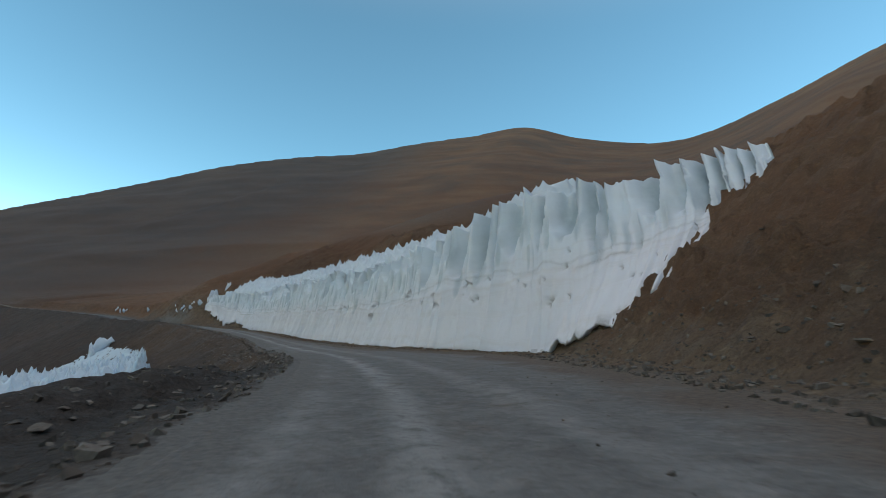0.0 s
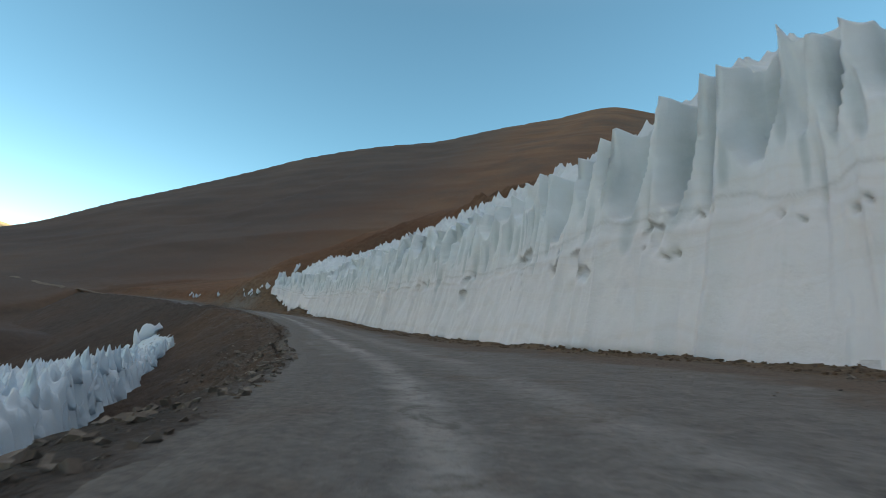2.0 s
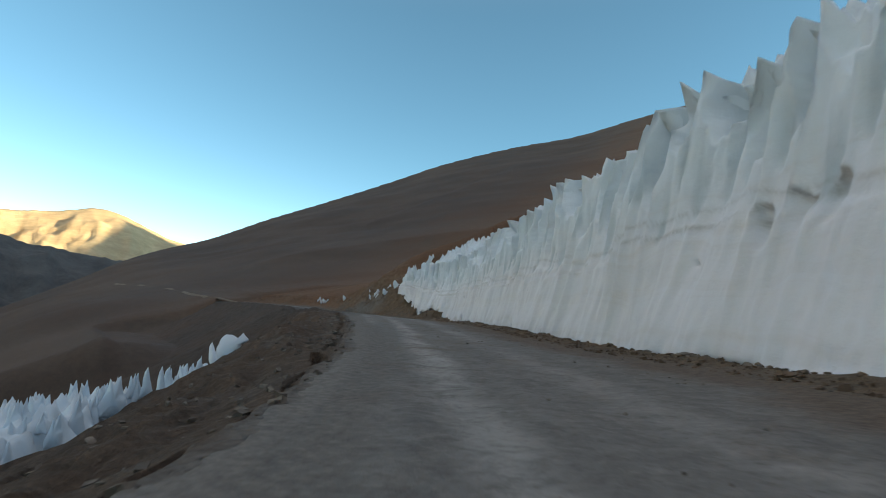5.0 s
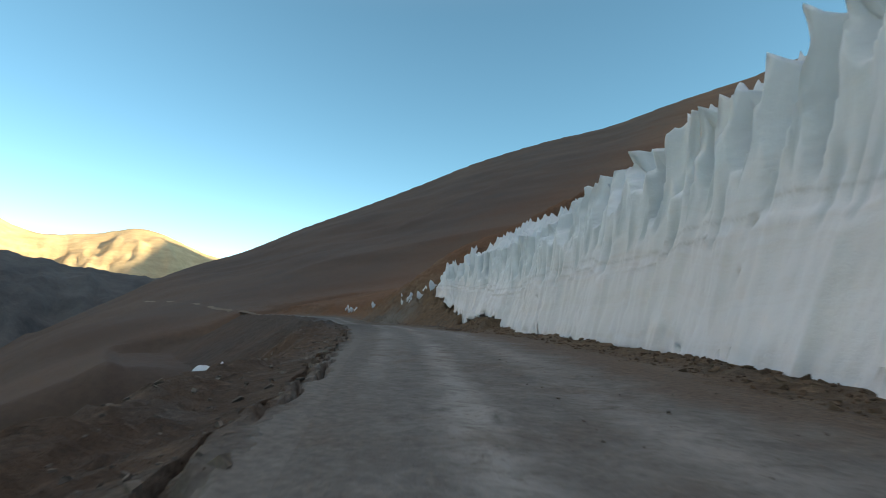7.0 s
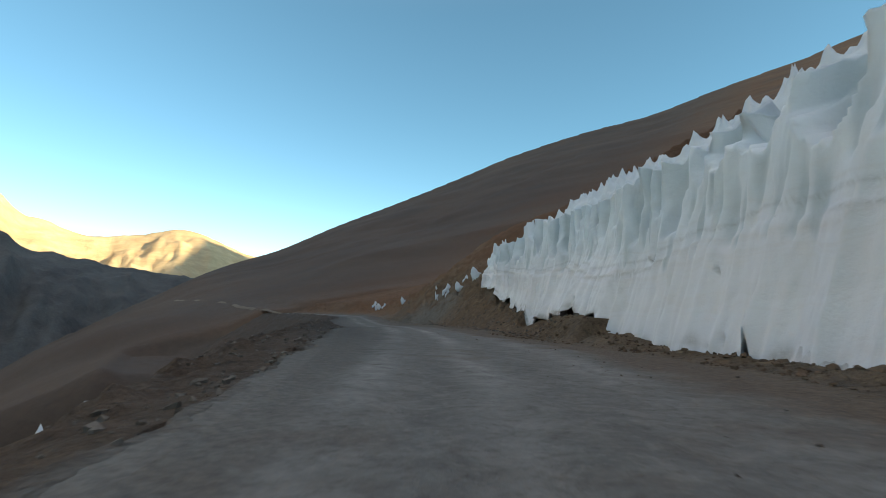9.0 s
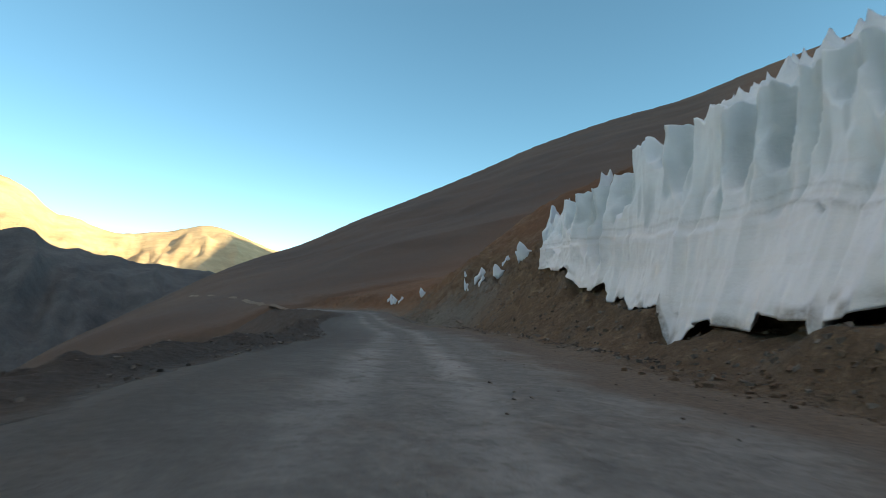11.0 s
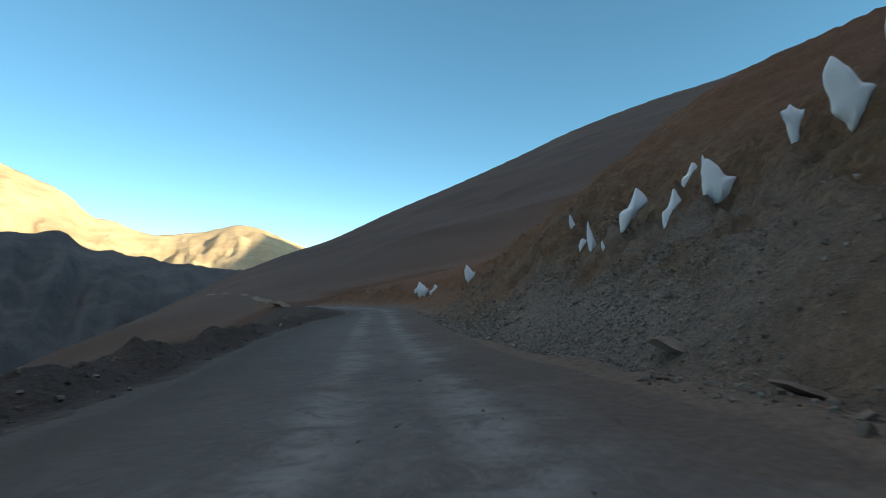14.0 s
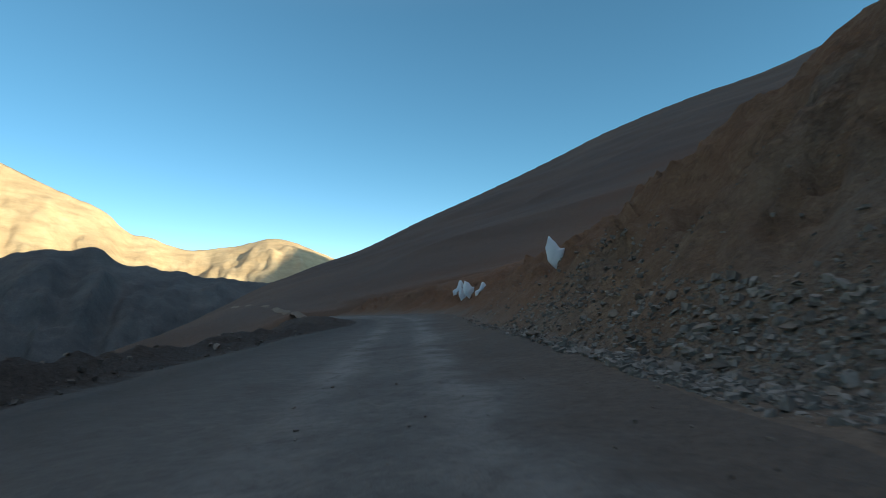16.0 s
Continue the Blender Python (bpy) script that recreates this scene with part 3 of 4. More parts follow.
# ---- the ground: road, cut bank, valley side, mountain ----
rows = np.r_[np.arange(-40, 30, 0.5), np.arange(30, 185, 0.3), np.arange(185, 297, 0.8)]
le, to = left_edge(rows)[:, None], toe(rows)[:, None]
re = to - berm(rows)[:, None]
left_off = -np.r_[np.geomspace(44, 4, 40), np.linspace(3.9, 1.2, 22), np.linspace(1.15, 0.55, 10), np.linspace(0.52, -0.42, 48), np.linspace(-0.46, -0.7, 5)]
right_off = np.r_[np.linspace(-0.4, 10, 84), np.geomspace(10.2, 40, 44)]
S = np.repeat(rows[:, None], 1, 1)
D = le + left_off[None]
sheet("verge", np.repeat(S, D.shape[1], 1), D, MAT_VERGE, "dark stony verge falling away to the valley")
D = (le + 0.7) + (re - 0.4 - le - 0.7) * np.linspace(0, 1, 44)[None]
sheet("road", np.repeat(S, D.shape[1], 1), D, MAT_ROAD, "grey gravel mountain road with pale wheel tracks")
D = re + right_off[None]
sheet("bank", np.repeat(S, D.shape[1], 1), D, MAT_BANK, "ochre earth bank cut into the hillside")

az = np.radians(np.r_[np.arange(-180, -40, 2.0), np.arange(-40, 100, 0.4), np.arange(100, 180.1, 2.0)])
rad = np.r_[np.linspace(2, 20, 6), np.linspace(24, 300, 110), np.geomspace(304, 1900, 110)]
A, Rr = np.meshgrid(az, rad, indexing="ij")
gx, gy = HX - np.sin(A) * Rr, HY + np.cos(A) * Rr
gz = ground(gx, gy)
gs, gd = plan_sd(gx, gy)
gs, gd = gs.reshape(gx.shape), gd.reshape(gx.shape)
soft_z = gz.copy()
for _ in range(4):            # wind-smoothed slopes away from the road
    for axis, reach in ((1, 9), (0, 7)):
        total = np.zeros_like(soft_z)
        for k in range(-reach, reach + 1):
            i = np.clip(np.arange(soft_z.shape[axis]) + k, 0, soft_z.shape[axis] - 1)
            total += np.take(soft_z, i, axis)
        soft_z = total / (2 * reach + 1)
share = smooth(gd, 38, 70) * (1 - smooth(Rr, 600, 900)) * smooth(Rr, 40, 90)
gz = gz + (soft_z - gz) * share
under = (gs > -39).astype(float) * (1 - smooth(gs, 291, 296))
under = under * smooth(gd, left_edge(gs) - 43, left_edge(gs) - 38) * (1 - smooth(gd, toe(gs) + 33, toe(gs) + 37.5))
gz = gz - 2.5 * under
mesh = grid_mesh("ground", gx, gy, gz)
mesh.materials.append(MAT_HILL)
tagged(new("ground", mesh), "smooth brown scree mountainside above the road", "mountain", kind="structure")

# far range across the valley, its top in the last sun
far_el = table([(40, 6.0), (50, 6.6), (55.4, 7.5), (58, 8.4), (61.2, 9.35), (64, 8.9), (68.5, 8.6), (70, 8.9), (71.5, 9.5), (73.3, 9.9), (75.3, 11.5), (79, 13.1), (82, 14.8), (84, 15.6), (88, 16.8), (95, 18.2), (110, 18.5), (130, 15), (150, 8)])
az = np.radians(np.arange(40, 150, 0.25))
f = np.linspace(0, 1.25, 110)
A, Ff = np.meshgrid(az, f, indexing="ij")
Rf = 700 + 1000 * Ff
base = -150.0
crest = 1700 * np.tan(np.radians(far_el(np.degrees(A))))
fx, fy = HX - np.sin(A) * Rf, HY + np.cos(A) * Rf
up = np.where(Ff < 1, Ff ** 1.15, 1 - (Ff - 1) * 2)
fz = HZ + base + (crest - base) * up
ribs = fbm(np.degrees(A) * 0.30 + Ff * 1.2, Ff * 2.2, 5, 60) * 26 + fbm(fx * 0.02, fy * 0.02, 4, 66) * 7
fz = fz + ribs * smooth(Ff, 0.05, 0.4) * (1 - 0.82 * smooth(Ff, 0.8, 1.0))
mesh = grid_mesh("backdrop", fx, fy, fz)
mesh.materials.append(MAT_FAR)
tagged(new("backdrop_range", mesh), "bare ochre mountain range across the valley, sunlit crest", "mountain", kind="structure")

# dark rocky ridge standing before it, wholly in the shade; crest set to the range's shade line
ridge_el = table([(40, 4.4), (50, 4.6), (55, 4.9), (61, 5.3), (66, 5.9), (71, 6.8), (73.5, 7.3), (75.3, 8.5), (77, 8.2), (80.5, 8.1), (82, 7.4), (88, 7.4), (95, 8.0), (110, 8.2), (130, 7.0), (150, 5.0)])
az = np.radians(np.arange(40, 150, 0.2))
f = np.linspace(0, 1.3, 110)
A, Ff = np.meshgrid(az, f, indexing="ij")
Rf = 420 + 540 * Ff
base = -190.0
deg = np.degrees(A)
crest = 960 * np.tan(np.radians(ridge_el(deg) + 0.16 * fbm(deg * 0.8, 0 * deg, 4, 90)))
fx, fy = HX - np.sin(A) * Rf, HY + np.cos(A) * Rf
fz = HZ + base + (crest - base) * np.where(Ff < 1, Ff ** 1.05, 1 - (Ff - 1) * 2)
spur = 1 - 2 * np.abs(fbm(deg * 0.16 + Ff * 0.9, Ff * 0.8, 3, 91))
fz = fz + (spur * 26 + fbm(fx * 0.03, fy * 0.03, 4, 92) * 7) * smooth(Ff, 0.05, 0.4) * (1 - smooth(Ff, 0.8, 1.0))
mesh = grid_mesh("backdrop", fx, fy, fz)
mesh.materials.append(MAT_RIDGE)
tagged(new("backdrop_ridge", mesh), "dark rocky mountain ridge in shade across the valley", "mountain", kind="structure")

# pale gravel where the road comes into sight again, climbing on round the spur
trace = np.array([(-166, 199.5), (-183, 208.5), (-210, 221), (-240, 234.5), (-262, 242.5), (-290, 252.5), (-315, 262), (-365, 278)], float)
run = np.r_[0, np.cumsum(np.hypot(*np.diff(trace, axis=0).T))]
q, lip = np.meshgrid(np.arange(0.0, run[-1], 0.8), np.linspace(-1, 1, 7), indexing="ij")
tx0, ty0 = np.interp(q, run, trace[:, 0]), np.interp(q, run, trace[:, 1])
broken = smooth(vnoise(q * 0.075, 0 * q, 95) + 0.25 * vnoise(q * 0.4, 0 * q, 96), -0.25, 0.1)
qy = ty0 + lip * (0.15 + 0.95 * broken)
mesh = grid_mesh("shoulder", tx0, qy, ground(tx0, qy) + 0.10 * (1 - lip ** 2) - 0.10 + 0.22 * broken, (q, lip), "track")
mesh.materials.append(MAT_TRACE)
tagged(new("road_shoulder", mesh), "pale gravel edge of the road climbing round the spur", "shoulder", kind="structure")


# ---- the snow wall beside the road ----
# foot and crest run along w: like s from 36 on; before it the end of the snow climbs the bank
foot_s = table([(14, 31.5), (20, 29.6), (26, 29.2), (31, 31.0), (36, 35.6), (40, 40), (162, 162)])
foot_z = table([(14, 15.4), (20, 10.4), (26, 5.6), (31, 2.6), (36, 0.35), (45, 0.25), (55, 0.22), (67, 0.37), (80, 0.50), (95, 1.15), (106, 1.48), (115, 1.6), (128.5, 1.95), (130.5, 2.6), (133, 3.3), (138, 3.7), (143, 4.3), (150, 5.6), (157, 7.2), (162, 8.3)])
crest_s = table([(14, 32.3), (20, 33.0), (26, 34.2), (31, 36.2), (36, 39.0), (42, 43.2), (50, 50.5), (162, 162)])
crest_d = table([(14, 34.3), (20, 31.6), (26, 27.6), (31, 22.9), (36, 18.4), (42, 15.3), (50, 12.6), (61, 10.8), (67, 10.5), (106, 10.3), (130, 10.6), (145, 10.5), (150, 10.1), (156, 9.9), (162, 10.2)])
crest_z = table([(14, 18.6), (20, 17.2), (26, 16.0), (31, 14.7), (36, 13.7), (42, 12.8), (47, 11.6), (52, 10.2), (58, 9.7), (64, 9.5), (70, 9.42), (78, 9.4), (85, 9.45), (100, 9.8), (120, 10.0), (130, 10.1), (137, 10.5), (144, 11.0), (150, 10.6), (154, 10.4), (156, 9.9), (162, 9.6)])

rng = np.random.RandomState(7)


def cells(start, end, small, big):
    """Uneven steps along the wall, many small ones and a few wide."""
    at = [start]
    while at[-1] < end:
        at.append(at[-1] + small * (big / small) ** rng.rand())
    return np.array(at)


cuts = cells(13.0, 163.0, 0.75, 2.7)
cup_deep = rng.uniform(0.45, 1.0, len(cuts))
cup_deep[rng.rand(len(cuts)) < 0.15] *= 0.3
cup_low = np.where(cuts < 46, rng.uniform(0.44, 0.70, len(cuts)), rng.uniform(0.56, 0.84, len(cuts)))
cup_low[cuts > 141] = rng.uniform(0.05, 0.55, int((cuts > 141).sum()))
cup_skew = rng.uniform(-0.18, 0.18, len(cuts))
fin_high = rng.uniform(0.05, 0.75, len(cuts)) * np.where(cuts > 80, 0.55, 1.0)
mid_high = rng.uniform(-0.3, 0.25, len(cuts))
minor = cells(13.0, 163.0, 0.45, 1.5)
minor_deep = rng.uniform(0.0, 0.26, len(minor))
minor_low = rng.uniform(0.36, 0.62, len(minor))
pits = [(rng.uniform(30, 74), rng.uniform(0.34, 0.56), rng.uniform(0.06, 0.16), rng.uniform(0.008, 0.02)) for _ in range(26)]
pits += [(rng.uniform(74, 140), rng.uniform(0.02, 0.5), rng.uniform(0.06, 0.16), rng.uniform(0.008, 0.022)) for _ in range(14)]
pits += [(rng.uniform(26, 46), rng.uniform(0.06, 0.45), rng.uniform(0.1, 0.3), rng.uniform(0.008, 0.02)) for _ in range(12)]

cups = [(rng.uniform(43, 76), rng.uniform(0.36, 0.55), rng.uniform(0.22, 0.5), rng.uniform(0.018, 0.038)) for _ in range(11)]

# lower edge: drips over the bare earth at both ends of the wall
NOTCH = [(35.75, 0.42, 0.5), (34.2, 0.3, 0.25), (105.5, 0.36, 0.55), (107.3, 0.25, 0.25), (113.4, 0.22, 1.05), (116.6, 0.4, 0.4), (119.6, 0.3, 0.6), (121.4, 0.25, 0.45), (123.3, 0.95, 0.8)]


def edge_near(w):
    """The snow's edge over the bank at its near end: a ragged fringe with drips, close above the earth."""
    earth = section(foot_s(w), foot_d(w) + 0.25)
    comb = np.abs(vnoise(w * 1.1, 0 * w, 11)) + 0.7 * np.abs(vnoise(w * 3.1, 0 * w, 12))
    return earth - 0.05 + 0.35 * comb * (1 - smooth(w, 35.9, 36.6))



def wall_points(W, V):
    """Places of the snow face, its dirt and painted shade, for w along and V from foot (0) to crest (1), over the top
    and down the back (to 1.6).
    """
    k = np.clip(np.searchsorted(cuts, W) - 1, 0, len(cuts) - 2)
    u = (W - cuts[k]) / (cuts[k + 1] - cuts[k])
    span = cuts[k + 1] - cuts[k]
    v = np.clip(V, 0.0, 1.0)
    tuck = np.clip(-V, 0, None)
    back = np.clip(V - 1.0, 0, None)
    edge = np.abs(2 * u - 1)
    # jagged crest: the fins between the cups stand up to points
    jag = np.where(u < 0.5, fin_high[k], fin_high[k + 1]) * edge ** 4.5 + mid_high[k] * (1 - edge ** 2)
    jag = jag * (1 - 0.55 * smooth(W, 108, 122))
    jag = jag + 0.24 * vnoise(W * 3.3, 0 * W, 3) + 0.13 * vnoise(W * 8.0, 0 * W, 4) + 0.5 * vnoise(W * 0.45, 0 * W, 5) * (1 - 0.5 * smooth(W, 108, 122))
    fringe = smooth(W, 124.5, 126) + (1 - smooth(W, 33, 37))
    hang = 0.16 * smooth(W, 139, 141)
    drip = np.abs(vnoise(W * 0.85, 0 * W, 11)) * 1.3 + np.abs(vnoise(W * 2.7, 0 * W, 12)) * 0.6
    fz = np.where(W < 36.6, edge_near(np.minimum(W, 36.6)), np.where(W > 124.5, hang_far(W), foot_z(W))) + hang * (0.65 - drip)
    for nw, nr, nh in NOTCH:
        fz = fz + nh * np.exp(-((W - nw) / nr) ** 4)
    s = foot_s(W) + (crest_s(W) - foot_s(W)) * v
    z = fz + (crest_z(W) + jag * 1.0 - fz) * v
    share = np.clip((z - foot_z(W)) / (crest_z(W) - foot_z(W)), 0, 1)      # old layers lie level, whatever has melted below
    lean = 0.72 * smooth(v, -0.25, 0.62) + 0.28 * v
    d = foot_d(W) + (crest_d(W) - foot_d(W)) * lean
    # cups melted out of the upper half: round at the bottom, opening to the crest, with sharp fins left between
    low = cup_low[k] + 0.015 * vnoise(W * 3, 0 * W, 28)
    rise = (v - low) / np.maximum(1.0 - low, 0.05)
    half = 0.49 * np.clip(rise / 0.55, 1e-4, 1.0) ** 0.5
    off = np.abs(u - 0.5 - cup_skew[k] * (1 - np.clip(rise, 0, 1)))
    cup = np.where(rise > 0, np.clip(1 - (off / half) ** 3.6, 0, 1), 0.0)
    cup = cup * smooth(rise, 0.0, 0.16)
    d = d + cup * np.minimum(1.3 * cup_deep[k] * (0.55 + 0.80 * span), 2.0) * (1 - 0.5 * smooth(W, 112, 125))
    j = np.clip(np.searchsorted(minor, W) - 1, 0, len(minor) - 2)
    q = np.abs((W - minor[j]) / (minor[j + 1] - minor[j]) - 0.5)
    up = (v - minor_low[j]) / 0.26
    small = np.where(up > 0, np.clip(1 - (q / (0.48 * np.clip(up * 1.6, 1e-4, 1.0) ** 0.5)) ** 2.4, 0, 1), 0.0) * smooth(up, 0.0, 0.3) * (1 - 0.8 * smooth(up, 0.6, 1.6))
    d = d + small * minor_deep[j] * (1 - 0.7 * cup)
    second = np.abs(vnoise(W * 2.2 + 0.7 * vnoise(W * 0.6, v * 3, 17), v * 1.3, 18))
    d = d + 0.10 * second * smooth(v, 0.35, 0.75)
    # how far the shade of the cups goes into the snow colour
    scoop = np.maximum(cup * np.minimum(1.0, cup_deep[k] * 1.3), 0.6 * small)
    # the lower half: bulges, runnels and a ledge at the old layer
    d = d - 0.32 * vnoise(W * 0.30, v * 1.5, 13) - 0.46 * (1 - np.abs(vnoise(W * 0.75, v * 0.6, 14))) - 0.07 * vnoise(W * 2.9, v * 3.5, 15) - 0.04 * vnoise(W * 6, v * 16, 16)
    d = d - 0.26 * edge ** 5 * smooth(v, 0.02, 0.3) * (1 - smooth(v, 0.60, 0.75)) * smooth(vnoise(W * 0.31, 0 * W, 29), -0.5, 0.4)
    ledge = 0.46 + 0.04 * vnoise(W * 0.12, 0 * W, 19) + 0.03 * vnoise(W * 0.7, 0 * W, 22)
    d = d + 0.10 * smooth(share, ledge, ledge + 0.03) - 0.08 * smooth(share, ledge - 0.2, ledge)
    d = d + 0.35 * (1 - smooth(v, 0.0, 0.05)) * vnoise(W * 0.5, 0 * W, 20) * (1 - fringe)
    dirt = 0.42 * np.exp(-((share - ledge - 0.01) / 0.010) ** 2) * smooth(vnoise(W * 0.3, 0 * W, 26), -0.6, 0.3) + 0.28 * np.exp(-((share - ledge - 0.07) / 0.008) ** 2)
    # pits, darker towards the middle
    for pw, pv, rw, rv in pits:
        a = np.abs(W - pw) < 4 * rw
        if a.any():
            q = np.exp(-(((W[a] - pw) / rw) ** 2 + ((v[a] - pv - 0.3 * rv * np.sin((W[a] - pw) / rw * 2)) / rv) ** 2))
            d[a] += 0.35 * q
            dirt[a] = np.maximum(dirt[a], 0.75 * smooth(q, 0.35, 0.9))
    for pw, pv, rw, rv in cups:          # hollows with a dark arched upper rim
        a = np.abs(W - pw) < 3 * rw
        if a.any():
            q = np.exp(-(((W[a] - pw) / rw) ** 2 + ((v[a] - pv) / np.where(v[a] > pv, rv, 2.6 * rv)) ** 2))
            d[a] += 0.42 * smooth(q, 0.15, 0.7)
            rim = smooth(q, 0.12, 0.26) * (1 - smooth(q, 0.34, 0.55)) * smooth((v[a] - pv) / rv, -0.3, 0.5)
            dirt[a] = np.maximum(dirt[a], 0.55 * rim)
    low = smooth(0.09 + 0.05 * vnoise(W * 0.8, 0 * W, 23) - v, 0.0, 0.09) * np.maximum(fringe, 0.8 * smooth(W, 103, 106))
    dirt = np.maximum(dirt, 0.7 * low * smooth(vnoise(W * 1.7, v * 9, 24), -0.2, 0.4))
    d = d + np.where(tuck > 0, 0.10 + 4.5 * tuck, 0)
    z = z + np.where(tuck > 0, (9 - 7 * (1 - smooth(W, 36.0, 37.5))) * tuck, 0)
    # underside browned to stand for the dark cavity below the edge
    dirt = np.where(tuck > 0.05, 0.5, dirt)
    # over the top and down the back
    d = d + np.where(back > 0, 0.10 + 3.2 * back ** 1.2, 0)
    z = z - np.where(back > 0, 3.5 * back ** 1.1 + 0.5 * np.abs(vnoise(W * 0.9, back * 4, 25)) * smooth(back, 0, 0.2), 0)
    x, y = world_xy(s, d)
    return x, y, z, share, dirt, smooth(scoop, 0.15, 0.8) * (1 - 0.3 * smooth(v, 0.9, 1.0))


WALL_LABEL = ("tall fluted wall of old snow with dirty layers beside the road", "snow wall")
wall_v = np.r_[-0.1, -0.03, np.linspace(0, 0.4, 34), np.linspace(0.41, 1.0, 62), 1.015, 1.04, 1.1, 1.2, 1.35, 1.6, 2.0, 2.6]
W, V = np.meshgrid(np.r_[np.arange(20.6, 60.0, 0.08), np.arange(60.0, 124.0, 0.10), np.arange(124.0, 155.6, 0.06), 155.6, 155.62], wall_v, indexing="ij")
wx, wy, wz, share, dirt, shaded = wall_points(W, V)
wx[-1], wy[-1] = world_xy(np.full(len(wall_v), 155.0), foot_d(155.6) + 2.2 + 1.2 * np.clip(wall_v, 0, 1))   # blunt end


def snow_mesh(name, x, y, z, u, v, dirt, shaded, flip=False, material=None):
    mesh = grid_mesh(name, x, y, z, (u, v), "face", flip=flip)
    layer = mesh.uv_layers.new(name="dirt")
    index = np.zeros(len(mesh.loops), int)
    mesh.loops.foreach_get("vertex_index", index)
    flat = np.stack([dirt.ravel(), shaded.ravel()], -1)
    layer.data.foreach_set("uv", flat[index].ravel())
    mesh.materials.append(material or MAT_SNOW)
    return mesh


snow_wall = tagged(new("snow_wall", snow_mesh("snow_wall", wx, wy, wz, W, share, dirt, shaded)), *WALL_LABEL)


# ---- blades of snow as a field: pointed tips with hollow flanks over a shared body ----
def tips(s, d, count, s0, s1, d0, d1, tall, reach, seed):
    """Height of pointed blades scattered over a stretch of the plan, on grids s and d."""
    r = np.random.RandomState(seed)
    out = np.zeros_like(s)
    ds, dd = s[1, 0] - s[0, 0], d[0, 1] - d[0, 0]
    for _ in range(count):
        ps, pd = r.uniform(s0, s1), r.uniform(d0, d1)
        high, wide = tall * r.uniform(0.45, 1.0) ** 1.2, reach * r.uniform(0.6, 1.3)
        i0, i1 = np.searchsorted(s[:, 0], [ps - 4 * wide, ps + 4 * wide])
        dist = np.hypot((s[i0:i1] - ps) / wide, (d[i0:i1] - pd) / (wide * 0.62))
        out[i0:i1] = np.maximum(out[i0:i1], high * np.exp(-dist ** 0.9))
    return out


def snow_sheet(name, s, d, z, share, shaded=0.25, material=None):
    x, y = world_xy(s, d)
    return snow_mesh(name, x, y, z, s, share, 0 * s, 0 * s + shaded, material=material)


OUTLINES = {
    "spire": [(-0.42, 0.0), (-0.40, 0.22), (-0.26, 0.45), (-0.16, 0.78), (0.0, 1.0), (0.08, 0.74), (0.22, 0.50), (0.34, 0.2), (0.40, 0.0)],
    "fin": [(-0.5, 0.0), (-0.46, 0.3), (-0.30, 0.62), (-0.24, 0.92), (-0.10, 0.76), (0.06, 1.0), (0.18, 0.66), (0.40, 0.42), (0.5, 0.0)],
}
OUTLINES.update({
    "tooth": [(-0.15, 0.0), (-0.35, 0.35), (-0.32, 0.8), (-0.18, 1.0), (0.08, 0.62), (0.35, 0.28), (0.10, 0.08)],
    "sail": [(0.0, 0.0), (-0.38, 0.25), (-0.42, 0.7), (-0.25, 1.0), (0.05, 0.85), (0.25, 0.62), (0.5, 0.62), (0.3, 0.28)],
    "wedge": [(-0.45, 0.0), (-0.5, 0.42), (-0.15, 0.56), (0.12, 0.98), (0.3, 0.96), (0.5, 0.72), (0.2, 0.5), (-0.15, 0.26)],
    "slab": [(-0.48, 0.0), (-0.5, 0.5), (-0.25, 0.9), (0.0, 0.95), (0.15, 0.8), (0.3, 1.0), (0.5, 0.76), (0.15, 0.4), (-0.2, 0.18)],
    "flag": [(-0.1, 0.0), (-0.35, 0.6), (-0.5, 0.8), (-0.1, 1.0), (0.3, 0.9), (0.5, 0.95), (0.3, 0.68), (0.1, 0.3)],
})


